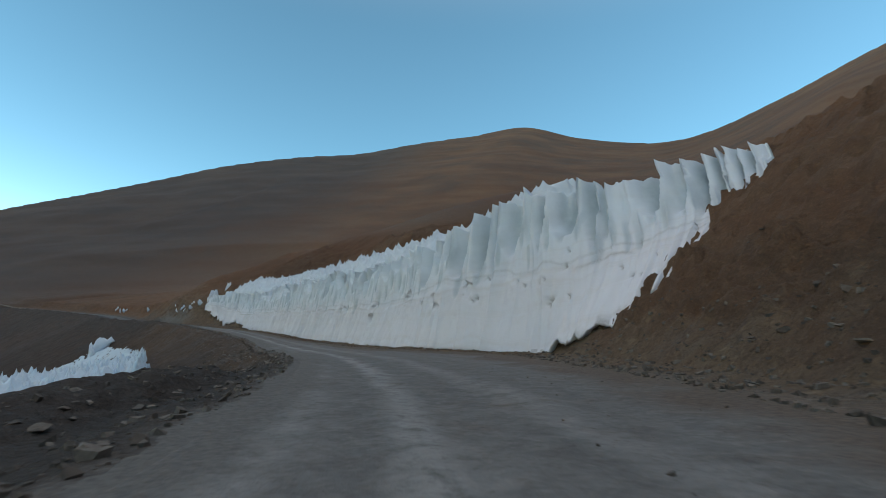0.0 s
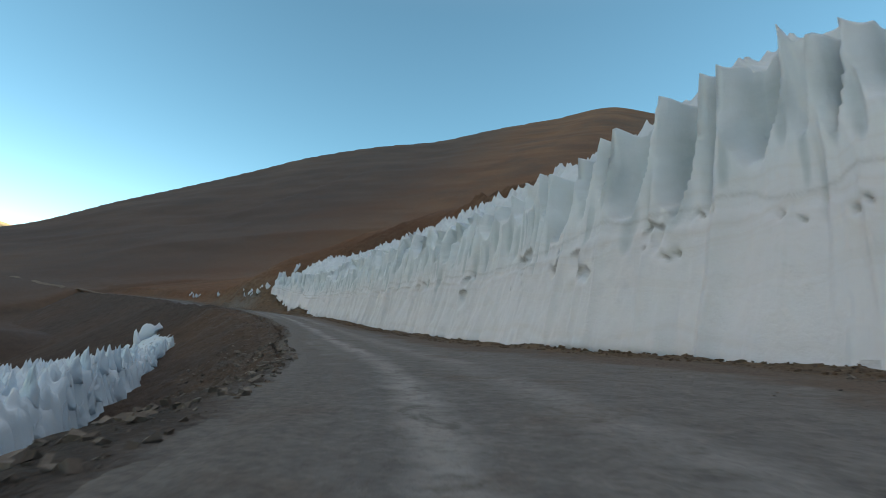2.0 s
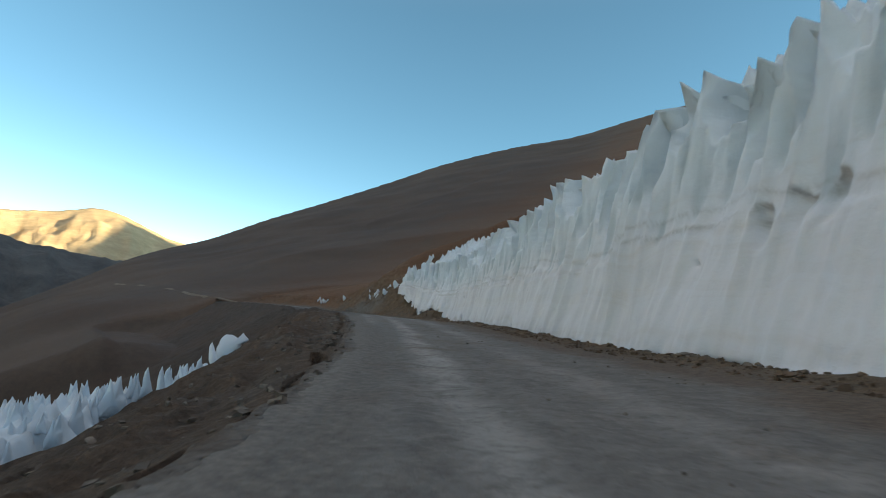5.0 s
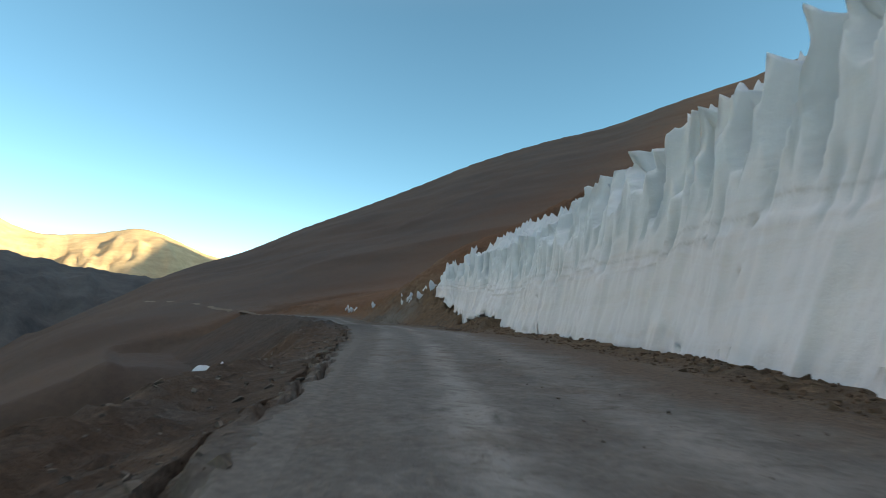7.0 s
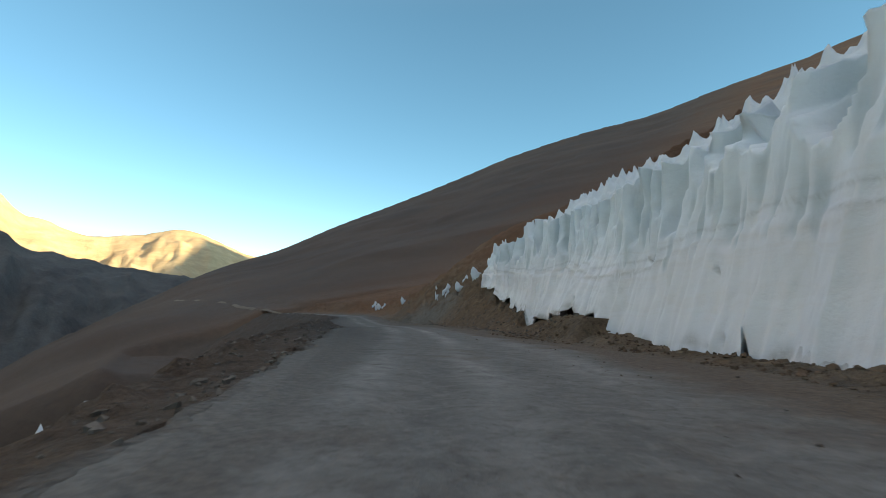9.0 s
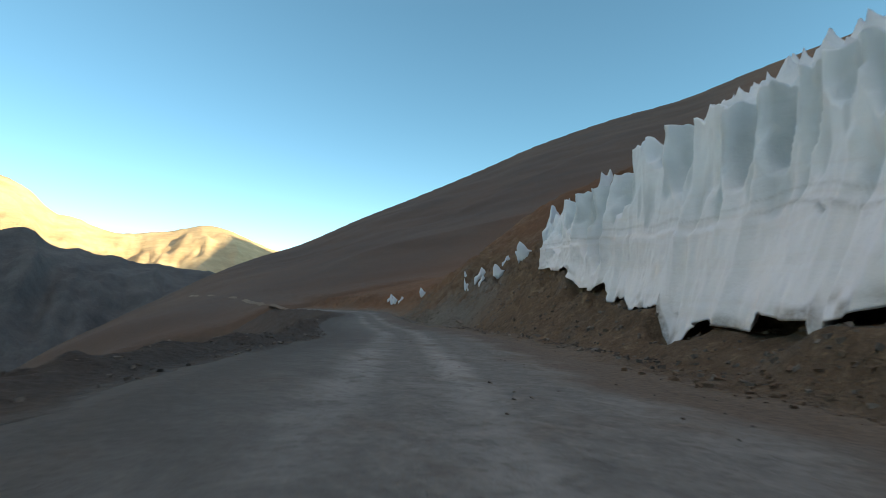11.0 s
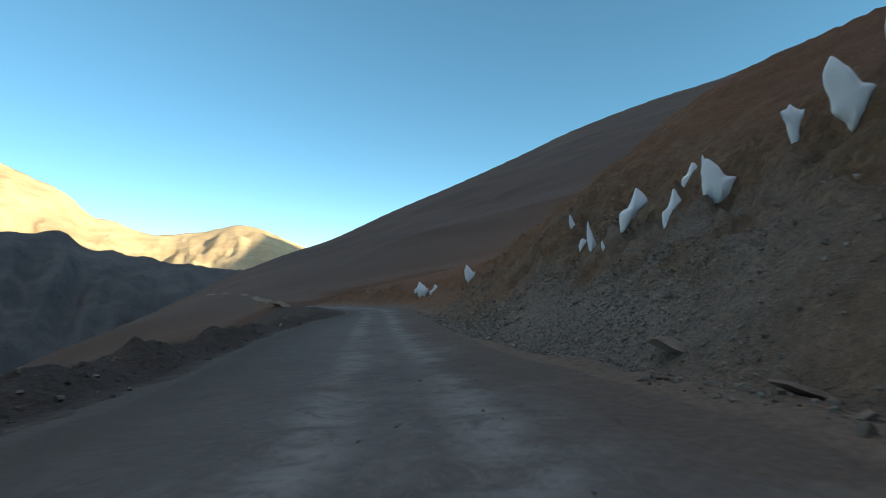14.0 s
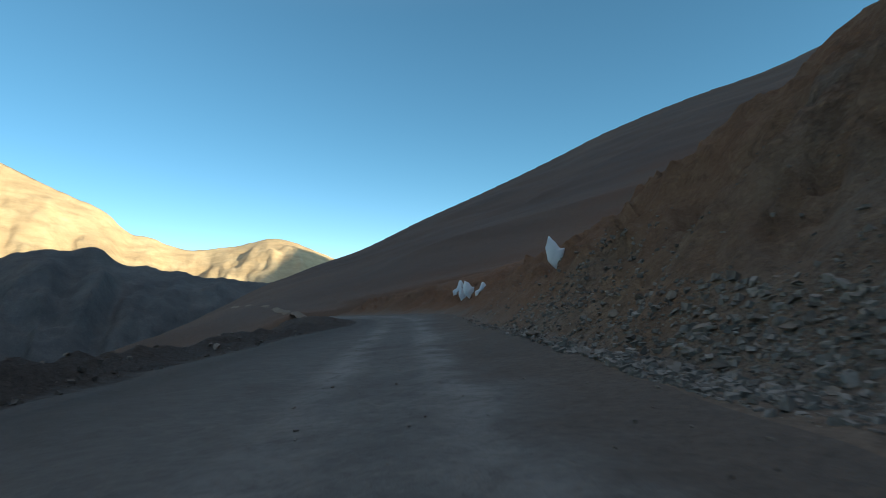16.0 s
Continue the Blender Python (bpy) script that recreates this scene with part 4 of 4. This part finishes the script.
def sheet_of_snow(name, kind, wide, high, thick, seed, lean=0.0, shaded=0.1, material=None):
    """A thin melting sheet of snow: a rounded outline swelling to its middle, upright on its tip or edge."""
    corner = np.array(OUTLINES[kind])
    ring = np.concatenate([corner, corner[:1]])
    run = np.r_[0, np.cumsum(np.hypot(*np.diff(ring, axis=0).T))]
    q = np.linspace(0, run[-1], 49)[:-1]
    px, pz = np.interp(q, run, ring[:, 0]), np.interp(q, run, ring[:, 1])
    for _ in range(1):
        px, pz = (np.roll(px, 1) + 6 * px + np.roll(px, -1)) / 8, (np.roll(pz, 1) + 6 * pz + np.roll(pz, -1)) / 8
    px = px + 0.035 * vnoise(q * 5, 0 * q + seed, 80)
    pz = pz + 0.025 * vnoise(q * 6, 0 * q + seed, 81)
    cx, cz = px.mean(), pz.mean()
    bm = bmesh.new()
    layers = [(0.25, -1), (0.55, -1), (0.8, -1), (0.94, -1), (1.0, 0), (0.94, 1), (0.8, 1), (0.55, 1), (0.25, 1)]
    rings = []
    for share, side in layers:
        x, z = cx + (px - cx) * share, cz + (pz - cz) * share
        swell = 0.5 * thick * side * (1 - share ** 2) ** 0.75 * (1 + 0.5 * vnoise(x * 4 + seed, z * 5, 82)) * (1.15 - 0.6 * z)
        rings.append([bm.verts.new((a * wide + lean * c * wide, b, c * high)) for a, b, c in zip(x, swell, z)])
    n = len(px)
    for a, b in zip(rings[:-1], rings[1:]):
        for i in range(n):
            bm.faces.new((a[i], a[(i + 1) % n], b[(i + 1) % n], b[i]))
    bm.faces.new(rings[0][::-1])
    bm.faces.new(rings[-1])
    bmesh.ops.recalc_face_normals(bm, faces=bm.faces[:])
    for key in ("face", "dirt"):
        layer = bm.loops.layers.uv.new(key)
        for f in bm.faces:
            f.smooth = True
            for loop in f.loops:
                loop[layer].uv = (0.0, 0.95 if key == "face" else shaded)
    mesh = bpy.data.meshes.new(name)
    bm.to_mesh(mesh)
    bm.free()
    mesh.materials.append(material or MAT_SNOW)
    return mesh


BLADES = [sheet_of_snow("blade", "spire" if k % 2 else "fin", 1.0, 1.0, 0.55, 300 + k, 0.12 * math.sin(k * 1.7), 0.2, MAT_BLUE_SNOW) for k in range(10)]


def stand_blades(parent, count, pick, seed):
    """Single blades, parts of a snow body; pick(r) gives s, d, foot height, width and height."""
    r = random.Random(seed)
    for _ in range(count):
        s, d, z, wide, high = pick(r)
        x, y = world_xy(s, d)
        mesh, turn, flat = r.choice(BLADES), r.uniform(-0.5, 0.5), r.uniform(0.6, 1.0)
        if s > 99:            # melted away there
            continue
        ob = new("blade", mesh)
        ob.matrix_world = Matrix.Translation((float(x), float(y), float(z))) @ Matrix.Rotation(float(s) * 0.004 + 0.5 + turn, 4, "Z") @ Matrix.Diagonal((wide, wide * flat, high, 1))
        ob.parent = parent


# snow going on up the slope behind the crest of the wall
bw, bo = np.meshgrid(np.arange(40.0, 155.5, 0.16), np.linspace(1.6, 9.5, 56), indexing="ij")
body = crest_z(bw) - 1.0 + 0.66 * bo - 0.9 * smooth(bo, 7.0, 9.5) + 0.25 * fbm(bw * 0.8, bo * 0.8, 3, 70)
body = body + tips(bw, bo, 620, 40, 158, 0.6, 8.0, 1.5, 0.5, 71)
body = np.where(bo > 9.1, body - 3.0, body) - 2.5 * (1 - smooth(bo, 1.9, 3.0))
fade = smooth(bw, 40, 44) * (1 - smooth(bw, 146, 155))
body = body - (1 - fade) * 4.0
# greyed all over in place of shadows between its tips
part("upper_snow", snow_sheet("upper_snow", bw, crest_d(bw) + bo, body, 0 * bw + 0.95, 0.6), MAT_SNOW, snow_wall, "spiky blue-white snow above the wall")

# the field of blades on the valley side
FIELD_LABEL = ("field of pointed blue-white snow blades below the road", "snow field")
fs, fd = np.meshgrid(np.arange(38.0, 135.0, 0.15), np.linspace(-24.0, -7.0, 126), indexing="ij")
level_at = table([(38, -4.6), (44, -3.2), (50, -2.4), (60, -2.2), (67, -2.4), (75, -2.8), (81, -2.7), (86, -2.5), (91, -4.1), (95, -4.4), (101, -4.6), (107, -4.5), (112, -4.1), (117, -4.8), (121, -4.6), (126, -4.6), (129, -4.6), (133, -4.6)])
front_at = table([(38, -11.2), (50, -11.3), (60, -11.3), (72, -11.5), (85, -11.6), (113, -12.2), (124, -13.6), (131, -14.5)])
level = level_at(fs)
front = front_at(fs) + 0.55 * vnoise(fs * 0.35, 0 * fs, 75) + 0.9 * (0.5 - np.abs(vnoise(fs * 1.0, fd * 0.12, 78))) + 0.5 * (0.5 - np.abs(vnoise(fs * 2.4, fd * 0.2, 72)))
rear = -21.0 + 2.2 * vnoise(fs * 0.13, 0 * fs, 84) + 0.8 * vnoise(fs * 0.6, 0 * fs, 85)
across = smooth(fd, rear - 1.2, rear + 0.8) * (1 - smooth(fd, front - 0.75, front + 0.35)) * smooth(fs, 39, 45) * (1 - smooth(fs, 129.5, 132))
across = across * (1 - 0.9 * smooth(vnoise(fs * 0.22, fd * 0.25, 79) + 0.5 * smooth(fs, 98, 118), 1.1, 1.6))
bodyf = level + 0.35 * fbm(fs * 0.5, fd * 0.5, 3, 76) + tips(fs, fd, 2400, 39, 134, -23, -8.0, 1.35, 0.36, 77) - (0.15 + 0.13 * smooth(fs, 70, 90)) * (front - fd)
floor_z = section(fs, fd)
field_z = floor_z - 0.4 + np.maximum(bodyf - floor_z + 0.4, 0.5) * across
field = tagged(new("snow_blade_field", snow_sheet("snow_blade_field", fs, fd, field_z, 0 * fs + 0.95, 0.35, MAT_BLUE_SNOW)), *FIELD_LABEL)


def field_blade(r):
    s = r.uniform(41, 130)
    back = 7.0 * r.random() ** 1.5 - 0.5
    d = float(front_at(s)) - 0.7 - back
    high = r.uniform(0.8, 1.9) if s < 70 else r.uniform(0.6, 1.5)
    return s, d, float(level_at(s)) - 0.25 - 0.26 * back, high * r.uniform(0.4, 0.8), high


def front_blade(r):
    s = r.uniform(41, 130)
    d = float(front_at(s)) - r.uniform(-0.5, 0.9)
    earth = float(section(np.array([s]), np.array([d]))[0])
    high = r.uniform(0.9, 2.0)
    return s, d, earth - 0.2 + max(float(level_at(s)) - earth, 0.3) * r.uniform(0.0, 0.7), high * r.uniform(0.4, 0.7), high


stand_blades(field, 260, field_blade, 83)
stand_blades(field, 150, front_blade, 86)


# ---- single remnants of snow on the bank and verge ----
REMNANTS = [
    (179.4, 9.39, "tooth", 0.48, 0.74, 0.16),
    (174.0, 8.11, "tooth", 0.56, 1.29, 0.17),
    (177.2, 9.09, "slab", 0.54, 0.67, 0.16),
    (172.8, 8.04, "tooth", 0.24, 0.42, 0.16),
    (172.5, 9.16, "wedge", 1.26, 1.75, 0.38),
    (168.3, 8.16, "wedge", 0.60, 1.22, 0.18),
    (173.3, 12.02, "wedge", 0.88, 1.24, 0.27),
    (172.3, 12.05, "tooth", 0.51, 0.97, 0.16),
    (168.4, 9.73, "sail", 1.24, 1.54, 0.37),
    (167.1, 11.28, "flag", 0.87, 1.31, 0.26),
    (165.0, 10.93, "sail", 1.34, 1.97, 0.40),
    (166.2, 14.52, "slab", 2.16, 3.13, 0.65),
    (162.6, 12.38, "wedge", 1.61, 3.82, 0.48),
    (161.1, 11.86, "tooth", 0.72, 1.82, 0.22),
]
REMNANTS += [
    (164.5, 13.24, "slab", 0.46, 0.61, 0.16),
    (161.2, 12.31, "wedge", 1.63, 1.81, 0.49),
    (161.3, 13.39, "fin", 1.44, 2.31, 0.43),
    (160.8, 16.53, "fin", 2.61, 3.02, 0.78),
    (197.5, 7.27, "sail", 1.00, 1.59, 0.30),
    (225.1, 7.70, "wedge", 1.21, 1.82, 0.36),
    (219.9, 6.54, "tooth", 0.98, 1.74, 0.30),
    (216.5, 6.21, "sail", 1.00, 1.51, 0.30),
    (219.2, 8.00, "wedge", 1.07, 1.52, 0.32),
    (128.6, -15.2, "slab", 3.6, 3.7, 1.2),
    (127.4, -16.9, "tooth", 1.7, 3.1, 0.8),
]
for n, (s, d, kind, wide, high, thick) in enumerate(REMNANTS):
    x, y = world_xy(s, d)
    ob = new("snow_remnant", sheet_of_snow("snow_remnant", kind, wide, high, thick, 400 + n))
    ty, tx = float(np.interp(s, CS, TY)), float(np.interp(s, CS, TX))
    z = float(section(np.array(s), np.array(d + OUTLINES[kind][0][0] * wide))) - 0.05 * high
    ob.matrix_world = Matrix.Translation((float(x), float(y), z)) @ Matrix.Rotation(math.atan2(-tx, ty) + 0.12 * math.sin(n * 2.3), 4, "Z")
    tagged(ob, "thin pointed remnant of white snow melting on the bank" if d > 0 else "small white snow remnant beside the verge", "snow", "snow remnants")


# ---- stones ----
def rock_mesh(name, seed, flat=1.0, cuts=9):
    """A broken stone: a ball cut by planes, about 1 across."""
    r = random.Random(seed)
    bm = bmesh.new()
    bmesh.ops.create_icosphere(bm, subdivisions=2, radius=0.5)
    planes = []
    for _ in range(cuts):
        nrm = Vector((r.uniform(-1, 1), r.uniform(-1, 1), r.uniform(-1, 1))).normalized()
        planes.append((nrm, r.uniform(0.13, 0.33)))
    for v in bm.verts:
        for nrm, c in planes:
            over = v.co.dot(nrm) - c
            if over > 0:
                v.co -= nrm * over
        v.co *= 1 + 0.05 * noise.noise(v.co * 3 + Vector((seed, 0, 0)))
        v.co.x *= 1.25
        v.co.z *= flat
    mesh = bpy.data.meshes.new(name)
    bm.to_mesh(mesh)
    bm.free()
    return mesh


ROCKS = [rock_mesh("stone", 100 + k, 0.55 + 0.06 * (k % 6), 11 + k % 5) for k in range(12)]
for mesh in ROCKS:
    mesh.materials.append(MAT_ROCK)
EARTH = [rock_mesh("clod", 200 + k, 0.65 + 0.05 * (k % 5), 6) for k in range(8)]
for mesh in EARTH:
    mesh.materials.append(MAT_CLOD)


def scatter(count, s0, s1, across, small, big, seed, label, group, meshes, category="stone", name="stone", power=2.2):
    """Single stones over a stretch of the plan; across(s) gives the nearest and farthest d."""
    r = random.Random(seed)
    for _ in range(count):
        s = r.uniform(s0, s1)
        d0, d1 = across(s)
        d = r.uniform(d0, d1)
        size = small + (big - small) * r.random() ** power
        x, y = world_xy(s, d)
        z = float(section(np.array([s]), np.array([d]))[0])
        ob = new(name, r.choice(meshes))
        turn = Matrix.Rotation(r.uniform(0, 6.28), 4, "Z") @ Matrix.Rotation(r.uniform(-0.35, 0.35), 4, "X")
        ob.matrix_world = Matrix.Translation((float(x), float(y), z + 0.04 * size)) @ turn @ Matrix.Diagonal((size, size * r.uniform(0.7, 1.1), size * r.uniform(0.7, 1.1), 1))
        tagged(ob, label, category, group)


def edge_l(a, b):
    return lambda s: (float(left_edge(s)) - b, float(left_edge(s)) - a)


def foot_r(a, b):
    return lambda s: (float(toe(s)) - b, float(toe(s)) - a)


scatter(190, 38, 130, foot_r(0.45, 1.5), 0.10, 0.42, 1, "brown earth clod at the foot of the snow wall", "clods along the snow", EARTH, "clod", "clod")
scatter(24, 60, 76, foot_r(0.5, 1.2), 0.22, 0.55, 2, "dark angular stone at the foot of the snow wall", "stones along the snow", ROCKS)
scatter(56, 0, 62, edge_l(0.6, 4.2), 0.10, 0.65, 3, "rough brown stone on the road verge", "stones on the verge", ROCKS, power=3.2)
scatter(16, 50, 60, edge_l(0.1, 1.5), 0.22, 0.6, 4, "jagged outcrop block at the road edge", "outcrop blocks", ROCKS)
scatter(30, 62, 125, edge_l(0.9, 4.6), 0.08, 0.5, 5, "rough brown stone on the road verge", "stones on the verge", ROCKS)
scatter(22, 125, 200, edge_l(0.6, 3.2), 0.10, 0.7, 6, "dark stone on the heaped road edge", "stones on the verge", ROCKS)
scatter(34, 4, 34, foot_r(-2.5, 2.4), 0.08, 0.6, 7, "pale broken stone below the cut bank", "stones below the bank", ROCKS)
scatter(24, 150, 200, foot_r(-6.0, 0.8), 0.15, 0.45, 8, "grey broken stone in the scree", "stones in the scree", ROCKS)
for s, d, size, turn in ((147.6, 6.5, 0.95, 0.4), (159.8, 4.9, 1.05, 1.1), (157.6, 5.2, 0.5, 2.0), (163.6, 5.2, 1.3, 0.2), (170.4, 5.9, 0.55, 2.6)):
    x, y = world_xy(s, d)
    ob = new("fallen_rock", ROCKS[int(10 * turn) % 12])
    ob.matrix_world = Matrix.Translation((float(x), float(y), float(section(np.array(s), np.array(d))) + 0.08 * size)) @ Matrix.Rotation(turn, 4, "Z") @ Matrix.Rotation(0.3, 4, "Y") @ Matrix.Diagonal((size, 0.7 * size, 0.45 * size, 1))
    tagged(ob, "large flat pale slab of rock fallen from the bank", "stone", "fallen slabs")
scatter(50, 174, 187, foot_r(-1.5, 0.9), 0.12, 0.5, 12, "dark grey angular block at the foot of the scree", "blocks in the scree", ROCKS, power=1.8)
scatter(26, 8, 34, foot_r(-8.0, -0.6), 0.15, 0.8, 13, "weathered brown rock sticking out of the earth bank", "rocks in the bank", ROCKS, power=2.4)
scatter(16, 132, 158, foot_r(-1.2, 1.2), 0.06, 0.35, 10, "pale stone below the hanging snow", "stones below the bank", ROCKS)


def stone_bed(name, label, material, spots, seed):
    """Many small stones as one mesh: places (s, d, size)."""
    r = np.random.RandomState(seed)
    base = np.array([(a, b, c) for a in (-0.42, 0.42) for b in (-0.42, 0.42) for c in (-0.42, 0.42)])
    tris = np.array([(0, 1, 3), (0, 3, 2), (4, 6, 7), (4, 7, 5), (0, 4, 5), (0, 5, 1), (2, 3, 7), (2, 7, 6), (0, 2, 6), (0, 6, 4), (1, 5, 7), (1, 7, 3)])
    n = len(spots)
    s, d, size = spots.T
    x, y = world_xy(s, d)
    z = section(s, d) + 0.10 * size
    v = base[None] * r.uniform(0.45, 1.2, (n, 8, 3)) * np.stack([r.uniform(0.9, 1.5, n), r.uniform(0.6, 1.1, n), r.uniform(0.4, 0.95, n)], -1)[:, None] * size[:, None, None]
    tip = r.uniform(-0.6, 0.6, n)[:, None]
    v = np.stack([v[..., 0] * np.cos(tip) - v[..., 2] * np.sin(tip), v[..., 1], v[..., 0] * np.sin(tip) + v[..., 2] * np.cos(tip)], -1)
    a = r.uniform(0, 6.28, n)[:, None]
    vx, vy = v[..., 0] * np.cos(a) - v[..., 1] * np.sin(a), v[..., 0] * np.sin(a) + v[..., 1] * np.cos(a)
    verts = np.stack([vx + x[:, None], vy + y[:, None], v[..., 2] + z[:, None]], -1).reshape(-1, 3)
    faces = (tris[None] + 8 * np.arange(n)[:, None, None]).reshape(-1, 3)
    mesh = bpy.data.meshes.new(name)
    mesh.vertices.add(len(verts))
    mesh.vertices.foreach_set("co", verts.ravel())
    mesh.loops.add(len(faces) * 3)
    mesh.loops.foreach_set("vertex_index", faces.ravel())
    mesh.polygons.add(len(faces))
    mesh.polygons.foreach_set("loop_start", np.arange(len(faces)) * 3)
    mesh.polygons.foreach_set("loop_total", np.full(len(faces), 3))
    mesh.polygons.foreach_set("use_smooth", np.zeros(len(faces), bool))
    mesh.update(calc_edges=True)
    mesh.materials.append(material)
    tagged(new(name, mesh), label, "stones", kind="stuff")


def spread(count, s0, s1, lo, hi, small, big, seed, base):
    r = np.random.RandomState(seed)
    s = r.uniform(s0, s1, count)
    d = base(s) + lo + (hi - lo) * r.rand(count) ** 1.3
    return np.stack([s, d, small + (big - small) * r.rand(count) ** 3], -1)


def lane(count, s0, lean, half, u0, u1, small, big, seed):
    """A lane of stones running up the bank from its foot at s0."""
    r = np.random.RandomState(seed)
    u = u0 + (u1 - u0) * r.rand(count) ** 1.2
    s = s0 + lean * u + half * (1 - 0.06 * u) * r.randn(count)
    return np.stack([s, toe(s) + u, small + (big - small) * r.rand(count) ** 2.6], -1)


stone_bed("scree", "loose grey scree of broken stones below the bank", MAT_SCREE,
          np.r_[spread(1500, 156, 205, -1.0, 4.0, 0.02, 0.12, 31, toe), lane(3600, 178.0, -0.75, 1.1, -1.0, 5.5, 0.02, 0.12, 32), lane(7000, 168.0, -0.2, 3.2, -0.8, 3.2, 0.02, 0.10, 38),
                lane(1600, 180.0, 0.0, 3.0, -1.0, 1.3, 0.04, 0.20, 45), lane(1500, 190.0, -0.5, 3.0, -0.8, 3.5, 0.03, 0.16, 40)], 41)
stone_bed("rubble", "brown rubble on the verges of the road", MAT_RUBBLE,
          np.r_[spread(2600, -5, 62, 0.3, -5.0, 0.03, 0.24, 33, left_edge), spread(2200, 62, 200, 0.2, -4.5, 0.03, 0.2, 34, left_edge), spread(1800, 2, 36, -3.5, 4.0, 0.03, 0.26, 35, toe), spread(1500, 128, 162, -1.2, 4.5, 0.03, 0.22, 46, toe)], 42)
stone_bed("clods", "brown earth clods heaped at the foot of the snow", MAT_CLOD,
          spread(2600, 34, 134, -0.35, -2.4, 0.03, 0.2, 36, toe), 43)
stone_bed("gravel", "loose gravel strewn over the road", MAT_RUBBLE,
          np.r_[spread(1500, 0, 190, -1.0, -6.0, 0.015, 0.07, 37, lambda s: toe(s) - berm(s) + 1.0)], 44)
